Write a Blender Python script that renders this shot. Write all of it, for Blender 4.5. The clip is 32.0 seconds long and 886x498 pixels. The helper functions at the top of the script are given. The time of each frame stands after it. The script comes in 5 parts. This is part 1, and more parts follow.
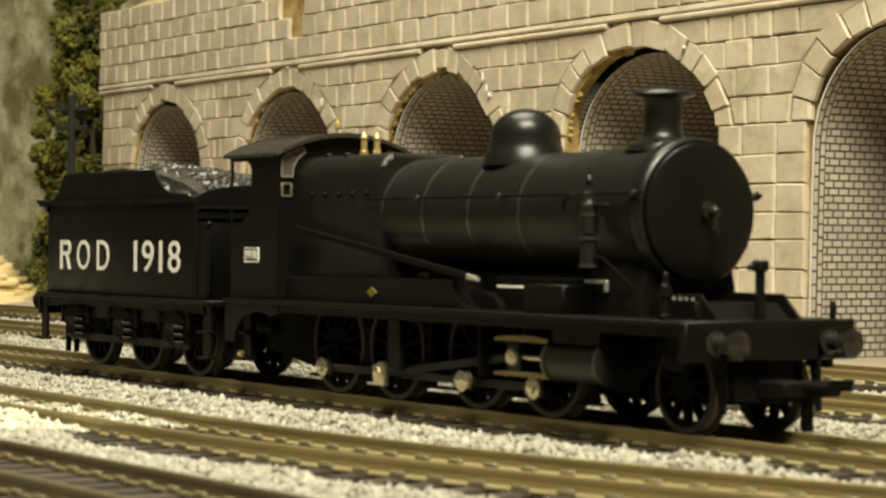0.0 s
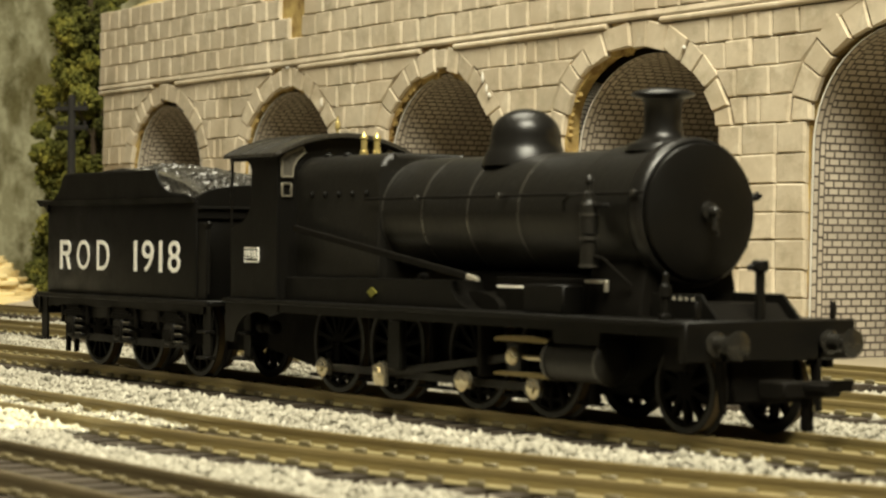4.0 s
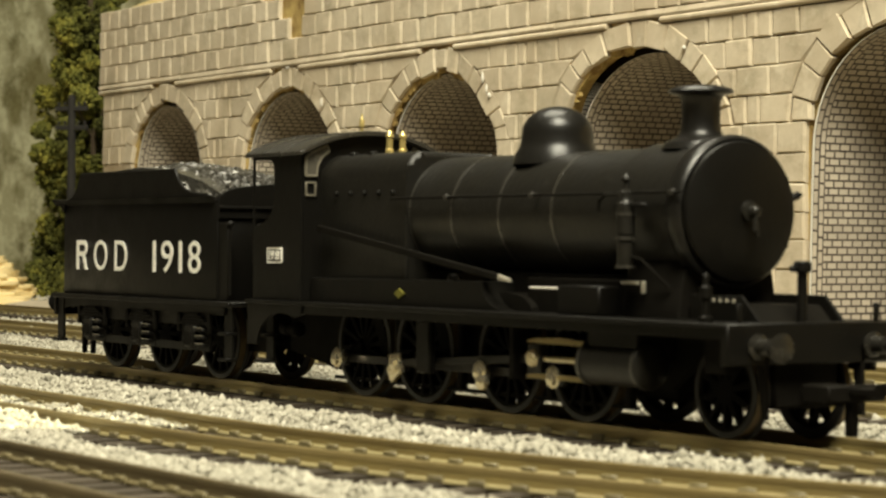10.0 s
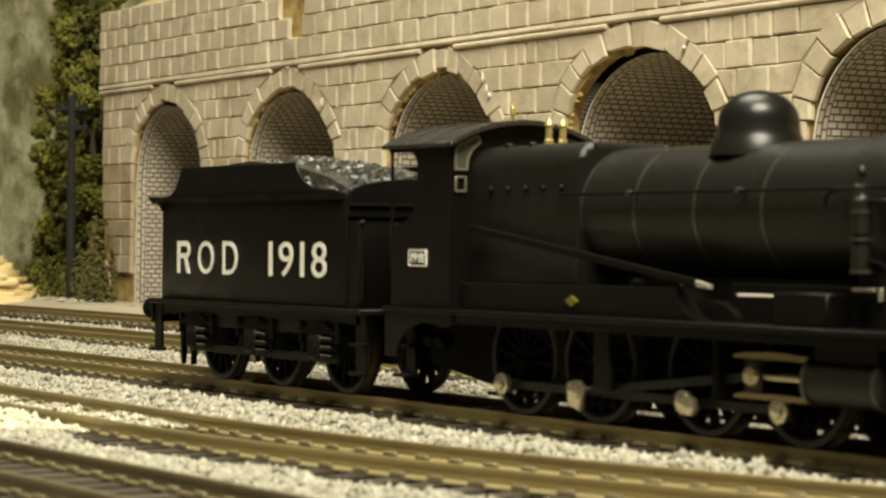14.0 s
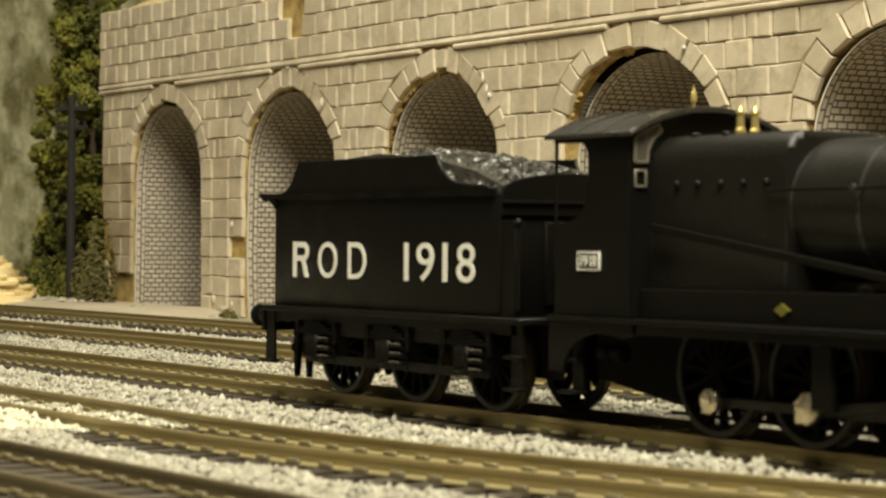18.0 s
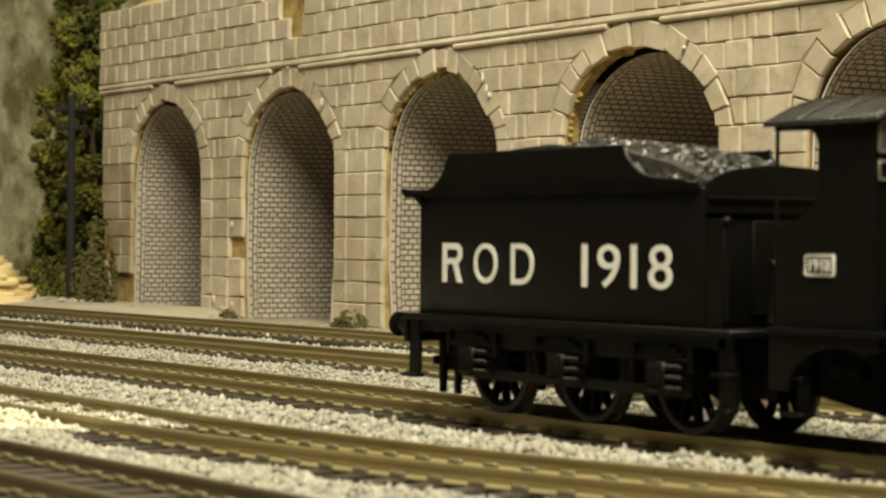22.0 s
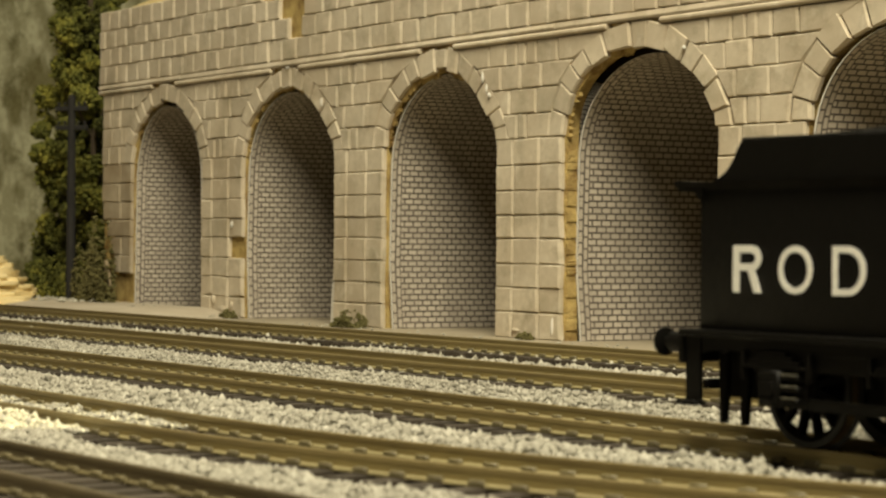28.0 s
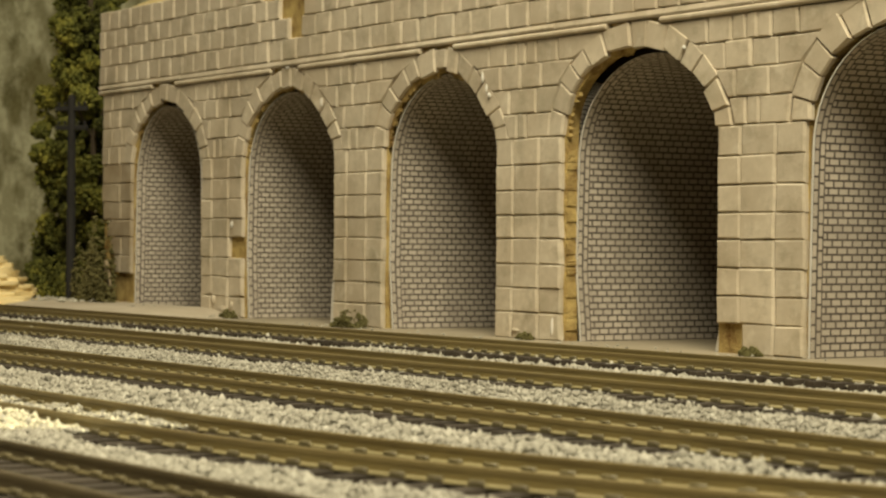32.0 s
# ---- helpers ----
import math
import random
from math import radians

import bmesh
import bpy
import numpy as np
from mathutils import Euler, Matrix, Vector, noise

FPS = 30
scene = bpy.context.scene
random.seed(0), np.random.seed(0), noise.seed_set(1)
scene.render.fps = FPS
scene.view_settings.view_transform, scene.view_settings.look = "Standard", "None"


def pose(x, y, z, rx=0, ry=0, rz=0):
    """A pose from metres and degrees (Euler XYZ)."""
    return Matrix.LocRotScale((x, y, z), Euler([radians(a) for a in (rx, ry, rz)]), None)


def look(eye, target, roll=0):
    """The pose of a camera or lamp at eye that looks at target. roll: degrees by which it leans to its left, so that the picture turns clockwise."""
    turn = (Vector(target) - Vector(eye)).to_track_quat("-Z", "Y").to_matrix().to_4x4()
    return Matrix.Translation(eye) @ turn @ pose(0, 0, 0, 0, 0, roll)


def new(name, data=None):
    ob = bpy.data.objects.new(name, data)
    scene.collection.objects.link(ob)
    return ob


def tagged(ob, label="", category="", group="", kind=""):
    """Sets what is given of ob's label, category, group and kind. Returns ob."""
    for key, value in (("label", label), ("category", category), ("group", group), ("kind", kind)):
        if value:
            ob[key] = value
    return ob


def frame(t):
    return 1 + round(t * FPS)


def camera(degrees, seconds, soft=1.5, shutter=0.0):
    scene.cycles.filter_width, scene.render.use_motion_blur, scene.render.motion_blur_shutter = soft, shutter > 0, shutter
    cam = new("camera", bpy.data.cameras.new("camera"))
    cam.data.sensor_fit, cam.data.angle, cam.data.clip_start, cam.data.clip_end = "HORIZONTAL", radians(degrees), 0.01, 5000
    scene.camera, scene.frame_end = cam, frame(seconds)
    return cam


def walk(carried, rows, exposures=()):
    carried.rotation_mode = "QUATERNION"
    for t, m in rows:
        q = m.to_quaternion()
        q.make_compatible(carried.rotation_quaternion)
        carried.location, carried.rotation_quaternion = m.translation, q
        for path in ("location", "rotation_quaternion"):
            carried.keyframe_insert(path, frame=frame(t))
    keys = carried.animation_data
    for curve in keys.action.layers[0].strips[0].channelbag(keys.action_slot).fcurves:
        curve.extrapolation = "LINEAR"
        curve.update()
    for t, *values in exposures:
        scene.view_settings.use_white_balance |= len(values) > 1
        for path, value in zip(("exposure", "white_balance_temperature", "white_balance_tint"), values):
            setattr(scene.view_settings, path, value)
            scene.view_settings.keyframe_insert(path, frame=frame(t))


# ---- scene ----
# The place is a model railway layout at 4 mm to the foot; lengths below are in millimetres unless said otherwise.
MM = 0.001
cam = camera(22.56, 32.0, soft=2.3)
# the lens is open enough to soften the nearest rails and the far end of the wall
cam.data.dof.use_dof, cam.data.dof.focus_distance, cam.data.dof.aperture_fstop = True, 0.59, 78.0
CAM_POSE = Matrix.Translation((0.2440, -0.22246, 0.02836)) @ pose(0, 0, 0, 90 - 0.150, 0, 56.762) @ pose(0, 0, 0, 0, 0, 0.4586)
walk(cam, [(0.0, CAM_POSE), (32.0, CAM_POSE)], exposures=[(0.0, 0.0, 6700, 10), (12.0, 0.0, 6700, 10), (18.0, -0.08, 6750, 10), (23.0, -0.25, 6850, 10), (28.0, -0.41, 7050, 11), (32.0, -0.5, 7180, 11)])

# travel of the engine along its rails, in millimetres
TRAVEL = [(0, 0), (9.0, 0), (9.2, 0.2), (9.5, 3.0), (10, 9.3), (10.5, 16.7), (11, 22.0), (11.5, 28.4), (12, 35.1),
          (12.5, 41.9), (13, 48.3), (13.5, 54.5), (14, 60.4), (14.5, 67.0), (15, 73.3), (15.5, 79.6), (16, 86.0),
          (16.5, 92.4), (17, 98.8), (17.5, 104.2), (18, 109.5), (18.5, 114.8), (19, 121.6), (19.5, 127.7), (20, 134.1),
          (20.5, 139.7), (21, 147.3), (21.5, 154.2), (22, 161.3), (22.5, 167.2), (23, 172.5), (23.5, 179.2), (24, 186.6),
          (24.5, 193.3), (25, 198.8), (25.5, 204.3), (26, 210.8), (26.5, 217.2), (27, 223.7), (27.5, 230.2), (28, 236.6),
          (28.5, 242.8), (29, 249.3), (29.5, 255.2), (30, 262.2), (30.5, 268.6), (31, 274.7), (31.5, 281.0), (32, 287.4)]

# ---- light: two warm ceiling lamps in a closed room ----
world = bpy.data.worlds.new("room_air")
scene.world = world
world.use_nodes = True
world.node_tree.nodes["Background"].inputs[0].default_value = (1.0, 0.84, 0.6, 1)
world.node_tree.nodes["Background"].inputs[1].default_value = 0.012


def lamp(name, at, size, watts, target):
    data = bpy.data.lights.new(name, "AREA")
    data.shape, data.size, data.energy, data.color = "DISK", size, watts, (1.0, 0.965, 0.775)
    ob = new(name, data)
    ob.matrix_world = look(at, target)
    return ob


lamp("ceiling_lamp", (0.38, -0.27, 0.93), 0.55, 26.0, (-0.15, 0.0, 0.0))
lamp("ceiling_lamp", (-0.31, 0.08, 0.86), 0.5, 6.6, (-0.10, 0.0, 0.0))


# ---- materials ----
def nodes_of(name, rough=0.6, metal=0.0, spec=0.5):
    m = bpy.data.materials.new(name)
    m.use_nodes = True
    nt = m.node_tree
    b = nt.nodes["Principled BSDF"]
    b.inputs["Roughness"].default_value = rough
    b.inputs["Metallic"].default_value = metal
    b.inputs["Specular IOR Level"].default_value = spec
    return m, nt, b


def mixed(nt, fac, a, b):
    n = nt.nodes.new("ShaderNodeMix")
    n.data_type = "RGBA"
    if isinstance(fac, float):
        n.inputs[0].default_value = fac
    else:
        nt.links.new(fac, n.inputs[0])
    for sock, v in ((n.inputs[6], a), (n.inputs[7], b)):
        if isinstance(v, tuple):
            sock.default_value = (*v, 1)
        else:
            nt.links.new(v, sock)
    return n.outputs[2]


def grain(nt, scale, detail=4.0, low=0.35, high=0.65, coord="Object", stretch=None, rough=0.55):
    tc = nt.nodes.new("ShaderNodeTexCoord")
    n = nt.nodes.new("ShaderNodeTexNoise")
    n.inputs["Scale"].default_value = scale
    n.inputs["Detail"].default_value = detail
    n.inputs["Roughness"].default_value = rough
    src = tc.outputs[coord]
    if stretch:
        mp = nt.nodes.new("ShaderNodeMapping")
        mp.inputs["Scale"].default_value = stretch
        nt.links.new(src, mp.inputs[0])
        src = mp.outputs[0]
    nt.links.new(src, n.inputs["Vector"])
    r = nt.nodes.new("ShaderNodeMapRange")
    r.inputs[1].default_value, r.inputs[2].default_value = low, high
    nt.links.new(n.outputs["Fac"], r.inputs[0])
    return r.outputs[0]


def bump(nt, b, height, strength=0.3, dist=0.0003):
    n = nt.nodes.new("ShaderNodeBump")
    n.inputs["Strength"].default_value, n.inputs["Distance"].default_value = strength, dist
    nt.links.new(height, n.inputs["Height"])
    nt.links.new(n.outputs[0], b.inputs["Normal"])


def plain(name, colour, second=None, scale=300.0, rough=0.6, metal=0.0, spec=0.5, relief=0.2, rough_span=0.1, random_shade=0.0):
    """A surface with fine grain and broader stains between two colours."""
    m, nt, b = nodes_of(name, rough, metal, spec)
    second = second or tuple(c * 0.75 for c in colour)
    fine, broad = grain(nt, scale), grain(nt, scale / 7, low=0.4, high=0.7)
    col = mixed(nt, broad, colour, second)
    darker = tuple(c * 0.8 for c in colour)
    f2 = nt.nodes.new("ShaderNodeMath")
    f2.operation = "MULTIPLY"
    f2.inputs[1].default_value = 0.45
    nt.links.new(fine, f2.inputs[0])
    col = mixed(nt, f2.outputs[0], col, darker)
    if random_shade:
        info = nt.nodes.new("ShaderNodeObjectInfo")
        hsv = nt.nodes.new("ShaderNodeHueSaturation")
        r = nt.nodes.new("ShaderNodeMapRange")
        r.inputs[3].default_value, r.inputs[4].default_value = 1 - random_shade, 1 + random_shade
        nt.links.new(info.outputs["Random"], r.inputs[0])
        nt.links.new(r.outputs[0], hsv.inputs["Value"])
        nt.links.new(col, hsv.inputs["Color"])
        col = hsv.outputs[0]
    nt.links.new(col, b.inputs["Base Color"])
    r = nt.nodes.new("ShaderNodeMapRange")
    r.inputs[3].default_value, r.inputs[4].default_value = max(0.02, rough - rough_span), min(1, rough + rough_span)
    nt.links.new(broad, r.inputs[0])
    nt.links.new(r.outputs[0], b.inputs["Roughness"])
    if relief:
        bump(nt, b, fine, relief)
    return m


def stone_material(name="buff_plaster_stone", tint=(1.0, 1.0, 1.0)):
    """Buff plaster with brown washes, olive stains and rubbed pale spots."""
    m, nt, b = nodes_of(name, 0.88, 0, 0.2)
    wash, stain, fine, rub = grain(nt, 26, 5, 0.42, 0.68), grain(nt, 70, 6, 0.5, 0.72, rough=0.7), grain(nt, 420, 4), grain(nt, 160, 5, 0.56, 0.7)

    def share(v, k):
        n = nt.nodes.new("ShaderNodeMath")
        n.operation = "MULTIPLY"
        n.inputs[1].default_value = k
        nt.links.new(v, n.inputs[0])
        return n.outputs[0]

    col = mixed(nt, share(wash, 0.85), (0.645, 0.56, 0.425), (0.46, 0.375, 0.26))
    col = mixed(nt, share(stain, 0.7), col, (0.30, 0.25, 0.16))
    col = mixed(nt, share(grain(nt, 34, 3, 0.56, 0.68), 0.45), col, (0.36, 0.32, 0.23))
    col = mixed(nt, share(rub, 0.5), col, (0.74, 0.67, 0.53))
    col = mixed(nt, share(fine, 0.3), col, (0.46, 0.385, 0.27))
    if tint != (1.0, 1.0, 1.0):
        col = mixed(nt, share(wash, 0.8), mixed(nt, 0.45, col, tint), tint)
    info = nt.nodes.new("ShaderNodeObjectInfo")
    hsv = nt.nodes.new("ShaderNodeHueSaturation")
    r = nt.nodes.new("ShaderNodeMapRange")
    r.inputs[3].default_value, r.inputs[4].default_value = 0.92, 1.08
    nt.links.new(info.outputs["Random"], r.inputs[0])
    nt.links.new(r.outputs[0], hsv.inputs["Value"])
    nt.links.new(col, hsv.inputs["Color"])
    nt.links.new(hsv.outputs[0], b.inputs["Base Color"])
    bump(nt, b, stain, 0.35, 0.0005)
    return m


M_BLACK = plain("satin_black_paint", (0.0064, 0.0058, 0.0047), (0.0048, 0.0044, 0.0036), 900, 0.42, relief=0.06, rough_span=0.08, spec=0.13)
M_BOILER = plain("satin_black_boiler_paint", (0.0115, 0.0105, 0.0083), (0.009, 0.0082, 0.0066), 900, 0.4, relief=0.1, rough_span=0.05, spec=0.3)
M_BUFFER = plain("dusty_black_buffer_metal", (0.017, 0.0155, 0.0125), (0.009, 0.0082, 0.0068), 500, 0.32, relief=0.05, spec=0.6)
M_BAND = plain("glossy_black_band", (0.034, 0.031, 0.025), (0.024, 0.022, 0.018), 900, 0.36, relief=0.0, spec=0.9)
M_DOME = plain("glossy_black_dome_paint", (0.0105, 0.0097, 0.0082), (0.008, 0.0073, 0.0062), 900, 0.33, relief=0.03, rough_span=0.03, spec=0.34)
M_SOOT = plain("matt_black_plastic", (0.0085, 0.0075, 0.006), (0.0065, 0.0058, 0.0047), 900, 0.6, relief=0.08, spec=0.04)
M_WHEEL = plain("blackened_wheel_metal", (0.0042, 0.0037, 0.003), (0.0052, 0.0045, 0.0036), 700, 0.6, 0.0, spec=0.03, relief=0.05)
M_TYRE = plain("dark_steel_tyre", (0.0065, 0.0054, 0.0042), (0.0042, 0.0036, 0.0028), 500, 0.5, 0.2, relief=0.03)
M_TREAD = plain("rubbed_brown_tyre_tread", (0.22, 0.165, 0.09), (0.10, 0.075, 0.04), 400, 0.4, 0.5, relief=0.05)
M_STEEL = plain("dull_nickel_steel", (0.78, 0.69, 0.49), (0.55, 0.46, 0.29), 900, 0.27, 0.85, relief=0.05)
M_RODS = plain("dark_oiled_steel_rod", (0.012, 0.011, 0.009), (0.008, 0.007, 0.006), 600, 0.5, 0.2, relief=0.05)
M_BRASS = plain("polished_brass", (0.8, 0.64, 0.25), (0.68, 0.5, 0.17), 600, 0.34, 0.7, relief=0.02)
M_SLIDE = plain("tarnished_brass_bar", (0.33, 0.26, 0.12), (0.25, 0.19, 0.08), 600, 0.45, 0.6, relief=0.05)
M_WHITE = plain("cream_white_lettering", (0.9, 0.88, 0.8), (0.84, 0.82, 0.74), 900, 0.55, relief=0.02)
M_YELLOW = plain("yellow_plate_paint", (0.15, 0.14, 0.02), (0.11, 0.10, 0.015), 900, 0.5, relief=0.02)
M_ROOF = plain("grey_black_cab_roof", (0.034, 0.031, 0.025), (0.022, 0.02, 0.016), 700, 0.36, relief=0.05)
M_RIM = plain("dull_window_rim", (0.22, 0.2, 0.15), (0.14, 0.125, 0.095), 700, 0.4, 0.3, relief=0.04)
M_GREY = plain("worn_grey_metal", (0.42, 0.385, 0.31), (0.3, 0.27, 0.21), 700, 0.45, 0.3, relief=0.04)
M_COAL = plain("black_coal", (0.075, 0.07, 0.058), (0.035, 0.033, 0.029), 500, 0.3, relief=0.6, spec=0.75, rough_span=0.2)
M_RAIL = plain("weathered_brown_rail_side", (0.28, 0.215, 0.08), (0.165, 0.123, 0.048), 170, 0.6, 0.1, relief=0.1)
M_HEAD = plain("dirty_nickel_rail_head", (0.29, 0.222, 0.094), (0.18, 0.134, 0.056), 140, 0.45, 0.4, relief=0.05)
# darker copy of the rail brown: shade on the front rails as colour
M_RAIL_SHADE = plain("dark_shaded_weathered_rail", (0.13, 0.10, 0.05), (0.075, 0.058, 0.032), 180, 0.6, 0.1, relief=0.15)
# foot paler than the rail side: light on its ledge put into colour
M_FOOT = plain("pale_lit_rail_foot", (0.33, 0.28, 0.14), (0.25, 0.205, 0.1), 300, 0.5, 0.1, relief=0.1)
M_CHAIR = plain("brown_painted_rail_chair", (0.16, 0.13, 0.06), (0.105, 0.084, 0.04), 300, 0.6, relief=0.2)
M_SLEEPER = plain("dark_plastic_sleeper", (0.066, 0.053, 0.038), (0.04, 0.032, 0.023), 260, 0.75, relief=0.3, spec=0.2, random_shade=0.2)


def dusted(m, scale, low, high, dust):
    """Adds sparse pale dust specks to a paint."""
    nt = m.node_tree
    b = nt.nodes["Principled BSDF"]
    old = b.inputs["Base Color"].links[0].from_socket
    nt.links.new(mixed(nt, grain(nt, scale, 2.0, low, high), old, dust), b.inputs["Base Color"])


dusted(M_BLACK, 2200, 0.68, 0.82, (0.03, 0.027, 0.022))
dusted(M_BOILER, 1600, 0.64, 0.80, (0.04, 0.036, 0.029))
dusted(M_SOOT, 2200, 0.66, 0.78, (0.025, 0.023, 0.019))
# second stone is tinted browner, for the pier at the left end
M_STONE, M_BROWNED = stone_material(), stone_material("brown_washed_plaster_stone", (0.26, 0.195, 0.115))
M_CARD = plain("brown_cork_backing", (0.56, 0.41, 0.16), (0.15, 0.075, 0.025), 1000, 0.95, relief=0.8, spec=0.1)
M_EARTH = plain("dry_earth_ground_cover", (0.34, 0.29, 0.205), (0.24, 0.2, 0.135), 120, 0.95, relief=0.6, spec=0.1)
M_OCHRE = plain("pale_ochre_rock", (0.60, 0.48, 0.24), (0.44, 0.33, 0.14), 200, 0.95, relief=0.7, spec=0.1)
M_BARK = plain("pale_ochre_cork_bark", (0.84, 0.70, 0.40), (0.66, 0.50, 0.22), 240, 0.95, relief=0.7, spec=0.1)
M_GRIT = plain("pale_granite_grit", (0.35, 0.325, 0.265), (0.27, 0.25, 0.2), 900, 0.95, relief=1.0, spec=0.1)
M_PLANK = plain("pale_weathered_plank", (0.36, 0.28, 0.17), (0.22, 0.165, 0.095), 300, 0.9, relief=0.4)
M_SMEAR = plain("pale_dried_plaster", (0.45, 0.39, 0.295), (0.35, 0.295, 0.215), 160, 0.92, relief=0.5, spec=0.1)
M_WOOD = plain("weathered_dark_timber", (0.10, 0.07, 0.04), (0.06, 0.042, 0.025), 260, 0.9, relief=0.4)
M_POLE = plain("dark_telegraph_timber", (0.014, 0.012, 0.009), (0.009, 0.008, 0.006), 300, 0.9, relief=0.3)
M_PAPER = plain("white_card_edge", (0.7, 0.67, 0.6), (0.6, 0.56, 0.48), 400, 0.9, relief=0.05)
M_ROOM = plain("drab_room_plaster", (0.20, 0.175, 0.14), (0.17, 0.15, 0.12), 6, 0.9, relief=0.0)
M_FLOOR_DARK = plain("dark_brown_unseen_floor", (0.05, 0.04, 0.03), (0.035, 0.028, 0.02), 60, 0.95, relief=0.3, spec=0.1)


def ballast_material(name="pale_granite_ballast", gain=1.0, warm=1.0):
    m, nt, b = nodes_of(name, 0.85, 0, 0.3)
    geo = nt.nodes.new("ShaderNodeNewGeometry")
    ramp = nt.nodes.new("ShaderNodeValToRGB")
    e = ramp.color_ramp.elements
    e[0].position, e[0].color = 0.0, (0.28, 0.257, 0.21, 1)
    e[1].position, e[1].color = 1.0, (0.60, 0.565, 0.49, 1)
    for p, c in ((0.1, (0.355, 0.33, 0.275, 1)), (0.45, (0.41, 0.383, 0.322, 1)), (0.8, (0.48, 0.45, 0.385, 1))):
        q = e.new(p)
        q.color = c
    for q in e:
        q.color = (min(0.92, q.color[0] * gain), min(0.9, q.color[1] * gain), min(0.85, q.color[2] * gain * warm), 1)
    nt.links.new(geo.outputs["Random Per Island"], ramp.inputs[0])
    nt.links.new(ramp.outputs[0], b.inputs["Base Color"])
    bump(nt, b, grain(nt, 1500), 0.4)
    return m


def brick_paper():
    """Printed brick paper: courses along the sheet, two bands of upright bricks at its front edge. UV is in millimetres."""
    m, nt, b = nodes_of("printed_brick_paper", 0.8, 0, 0.25)
    uv = nt.nodes.new("ShaderNodeUVMap")
    uv.uv_map = "sheet"

    def bricks(turn, w, h):
        mp = nt.nodes.new("ShaderNodeMapping")
        mp.inputs["Rotation"].default_value = (0, 0, turn)
        nt.links.new(uv.outputs[0], mp.inputs[0])
        t = nt.nodes.new("ShaderNodeTexBrick")
        t.inputs["Scale"].default_value = 1.0
        t.inputs["Brick Width"].default_value, t.inputs["Row Height"].default_value = w, h
        t.inputs["Mortar Size"].default_value, t.inputs["Mortar Smooth"].default_value = 0.33, 0.1
        t.inputs["Color1"].default_value = (0.57, 0.50, 0.40, 1)
        t.inputs["Color2"].default_value = (0.46, 0.40, 0.32, 1)
        t.inputs["Mortar"].default_value = (0.085, 0.071, 0.058, 1)
        nt.links.new(mp.outputs[0], t.inputs["Vector"])
        return t.outputs["Color"]

    flat, upright = bricks(0, 3.9, 2.15), bricks(math.pi / 2, 3.9, 2.15)
    sep = nt.nodes.new("ShaderNodeSeparateXYZ")
    nt.links.new(uv.outputs[0], sep.inputs[0])
    lt = nt.nodes.new("ShaderNodeMath")
    lt.operation = "LESS_THAN"
    lt.inputs[1].default_value = 4.4
    nt.links.new(sep.outputs[0], lt.inputs[0])
    col = mixed(nt, lt.outputs[0], flat, upright)
    stain = grain(nt, 60, low=0.35, high=0.75)
    s = nt.nodes.new("ShaderNodeMath")
    s.operation = "MULTIPLY"
    s.inputs[1].default_value = 0.35
    nt.links.new(stain, s.inputs[0])
    col = mixed(nt, s.outputs[0], col, (0.22, 0.185, 0.15))
    nt.links.new(col, b.inputs["Base Color"])
    bump(nt, b, grain(nt, 500), 0.1)
    return m


def leaf_material():
    """Foam: clump noise paints shaded gaps deep olive and lit tufts yellow green, each crumb a little different."""
    m, nt, b = nodes_of("green_foam_foliage", 0.9, 0, 0.12)
    geo = nt.nodes.new("ShaderNodeNewGeometry")
    clump = grain(nt, 48, 3, 0.36, 0.66)
    mixv = nt.nodes.new("ShaderNodeMath")
    mixv.operation = "MULTIPLY_ADD"
    mixv.inputs[1].default_value = 0.34
    nt.links.new(geo.outputs["Random Per Island"], mixv.inputs[0])
    two = nt.nodes.new("ShaderNodeMath")
    two.operation = "MULTIPLY"
    two.inputs[1].default_value = 0.7
    nt.links.new(clump, two.inputs[0])
    nt.links.new(two.outputs[0], mixv.inputs[2])
    ramp = nt.nodes.new("ShaderNodeValToRGB")
    e = ramp.color_ramp.elements
    e[0].color, e[1].color = (0.035, 0.036, 0.012, 1), (0.30, 0.27, 0.05, 1)
    q = e.new(0.5)
    q.color = (0.115, 0.118, 0.027, 1)
    nt.links.new(mixv.outputs[0], ramp.inputs[0])
    nt.links.new(ramp.outputs[0], b.inputs["Base Color"])
    bump(nt, b, grain(nt, 900), 0.8)
    return m


def backdrop_material():
    """Painted misty woodland: dabs of grey green over brown, with darker leafy patches."""
    m, nt, b = nodes_of("painted_misty_woodland", 0.95, 0, 0.1)
    mist = grain(nt, 30, 5, 0.44, 0.57, stretch=(1, 1, 0.6), rough=0.6)
    dabs = grain(nt, 120, 4, 0.45, 0.58, stretch=(1, 1, 0.7), rough=0.75)
    leafy = grain(nt, 42, 6, 0.52, 0.66, rough=0.7)
    col = mixed(nt, mist, (0.12, 0.105, 0.045), (0.40, 0.385, 0.25))
    half = nt.nodes.new("ShaderNodeMath")
    half.operation = "MULTIPLY"
    half.inputs[1].default_value = 0.55
    nt.links.new(dabs, half.inputs[0])
    col = mixed(nt, half.outputs[0], col, (0.19, 0.175, 0.09))
    some = nt.nodes.new("ShaderNodeMath")
    some.operation = "MULTIPLY"
    some.inputs[1].default_value = 0.75
    nt.links.new(leafy, some.inputs[0])
    col = mixed(nt, some.outputs[0], col, (0.075, 0.064, 0.02))
    nt.links.new(col, b.inputs["Base Color"])
    return m


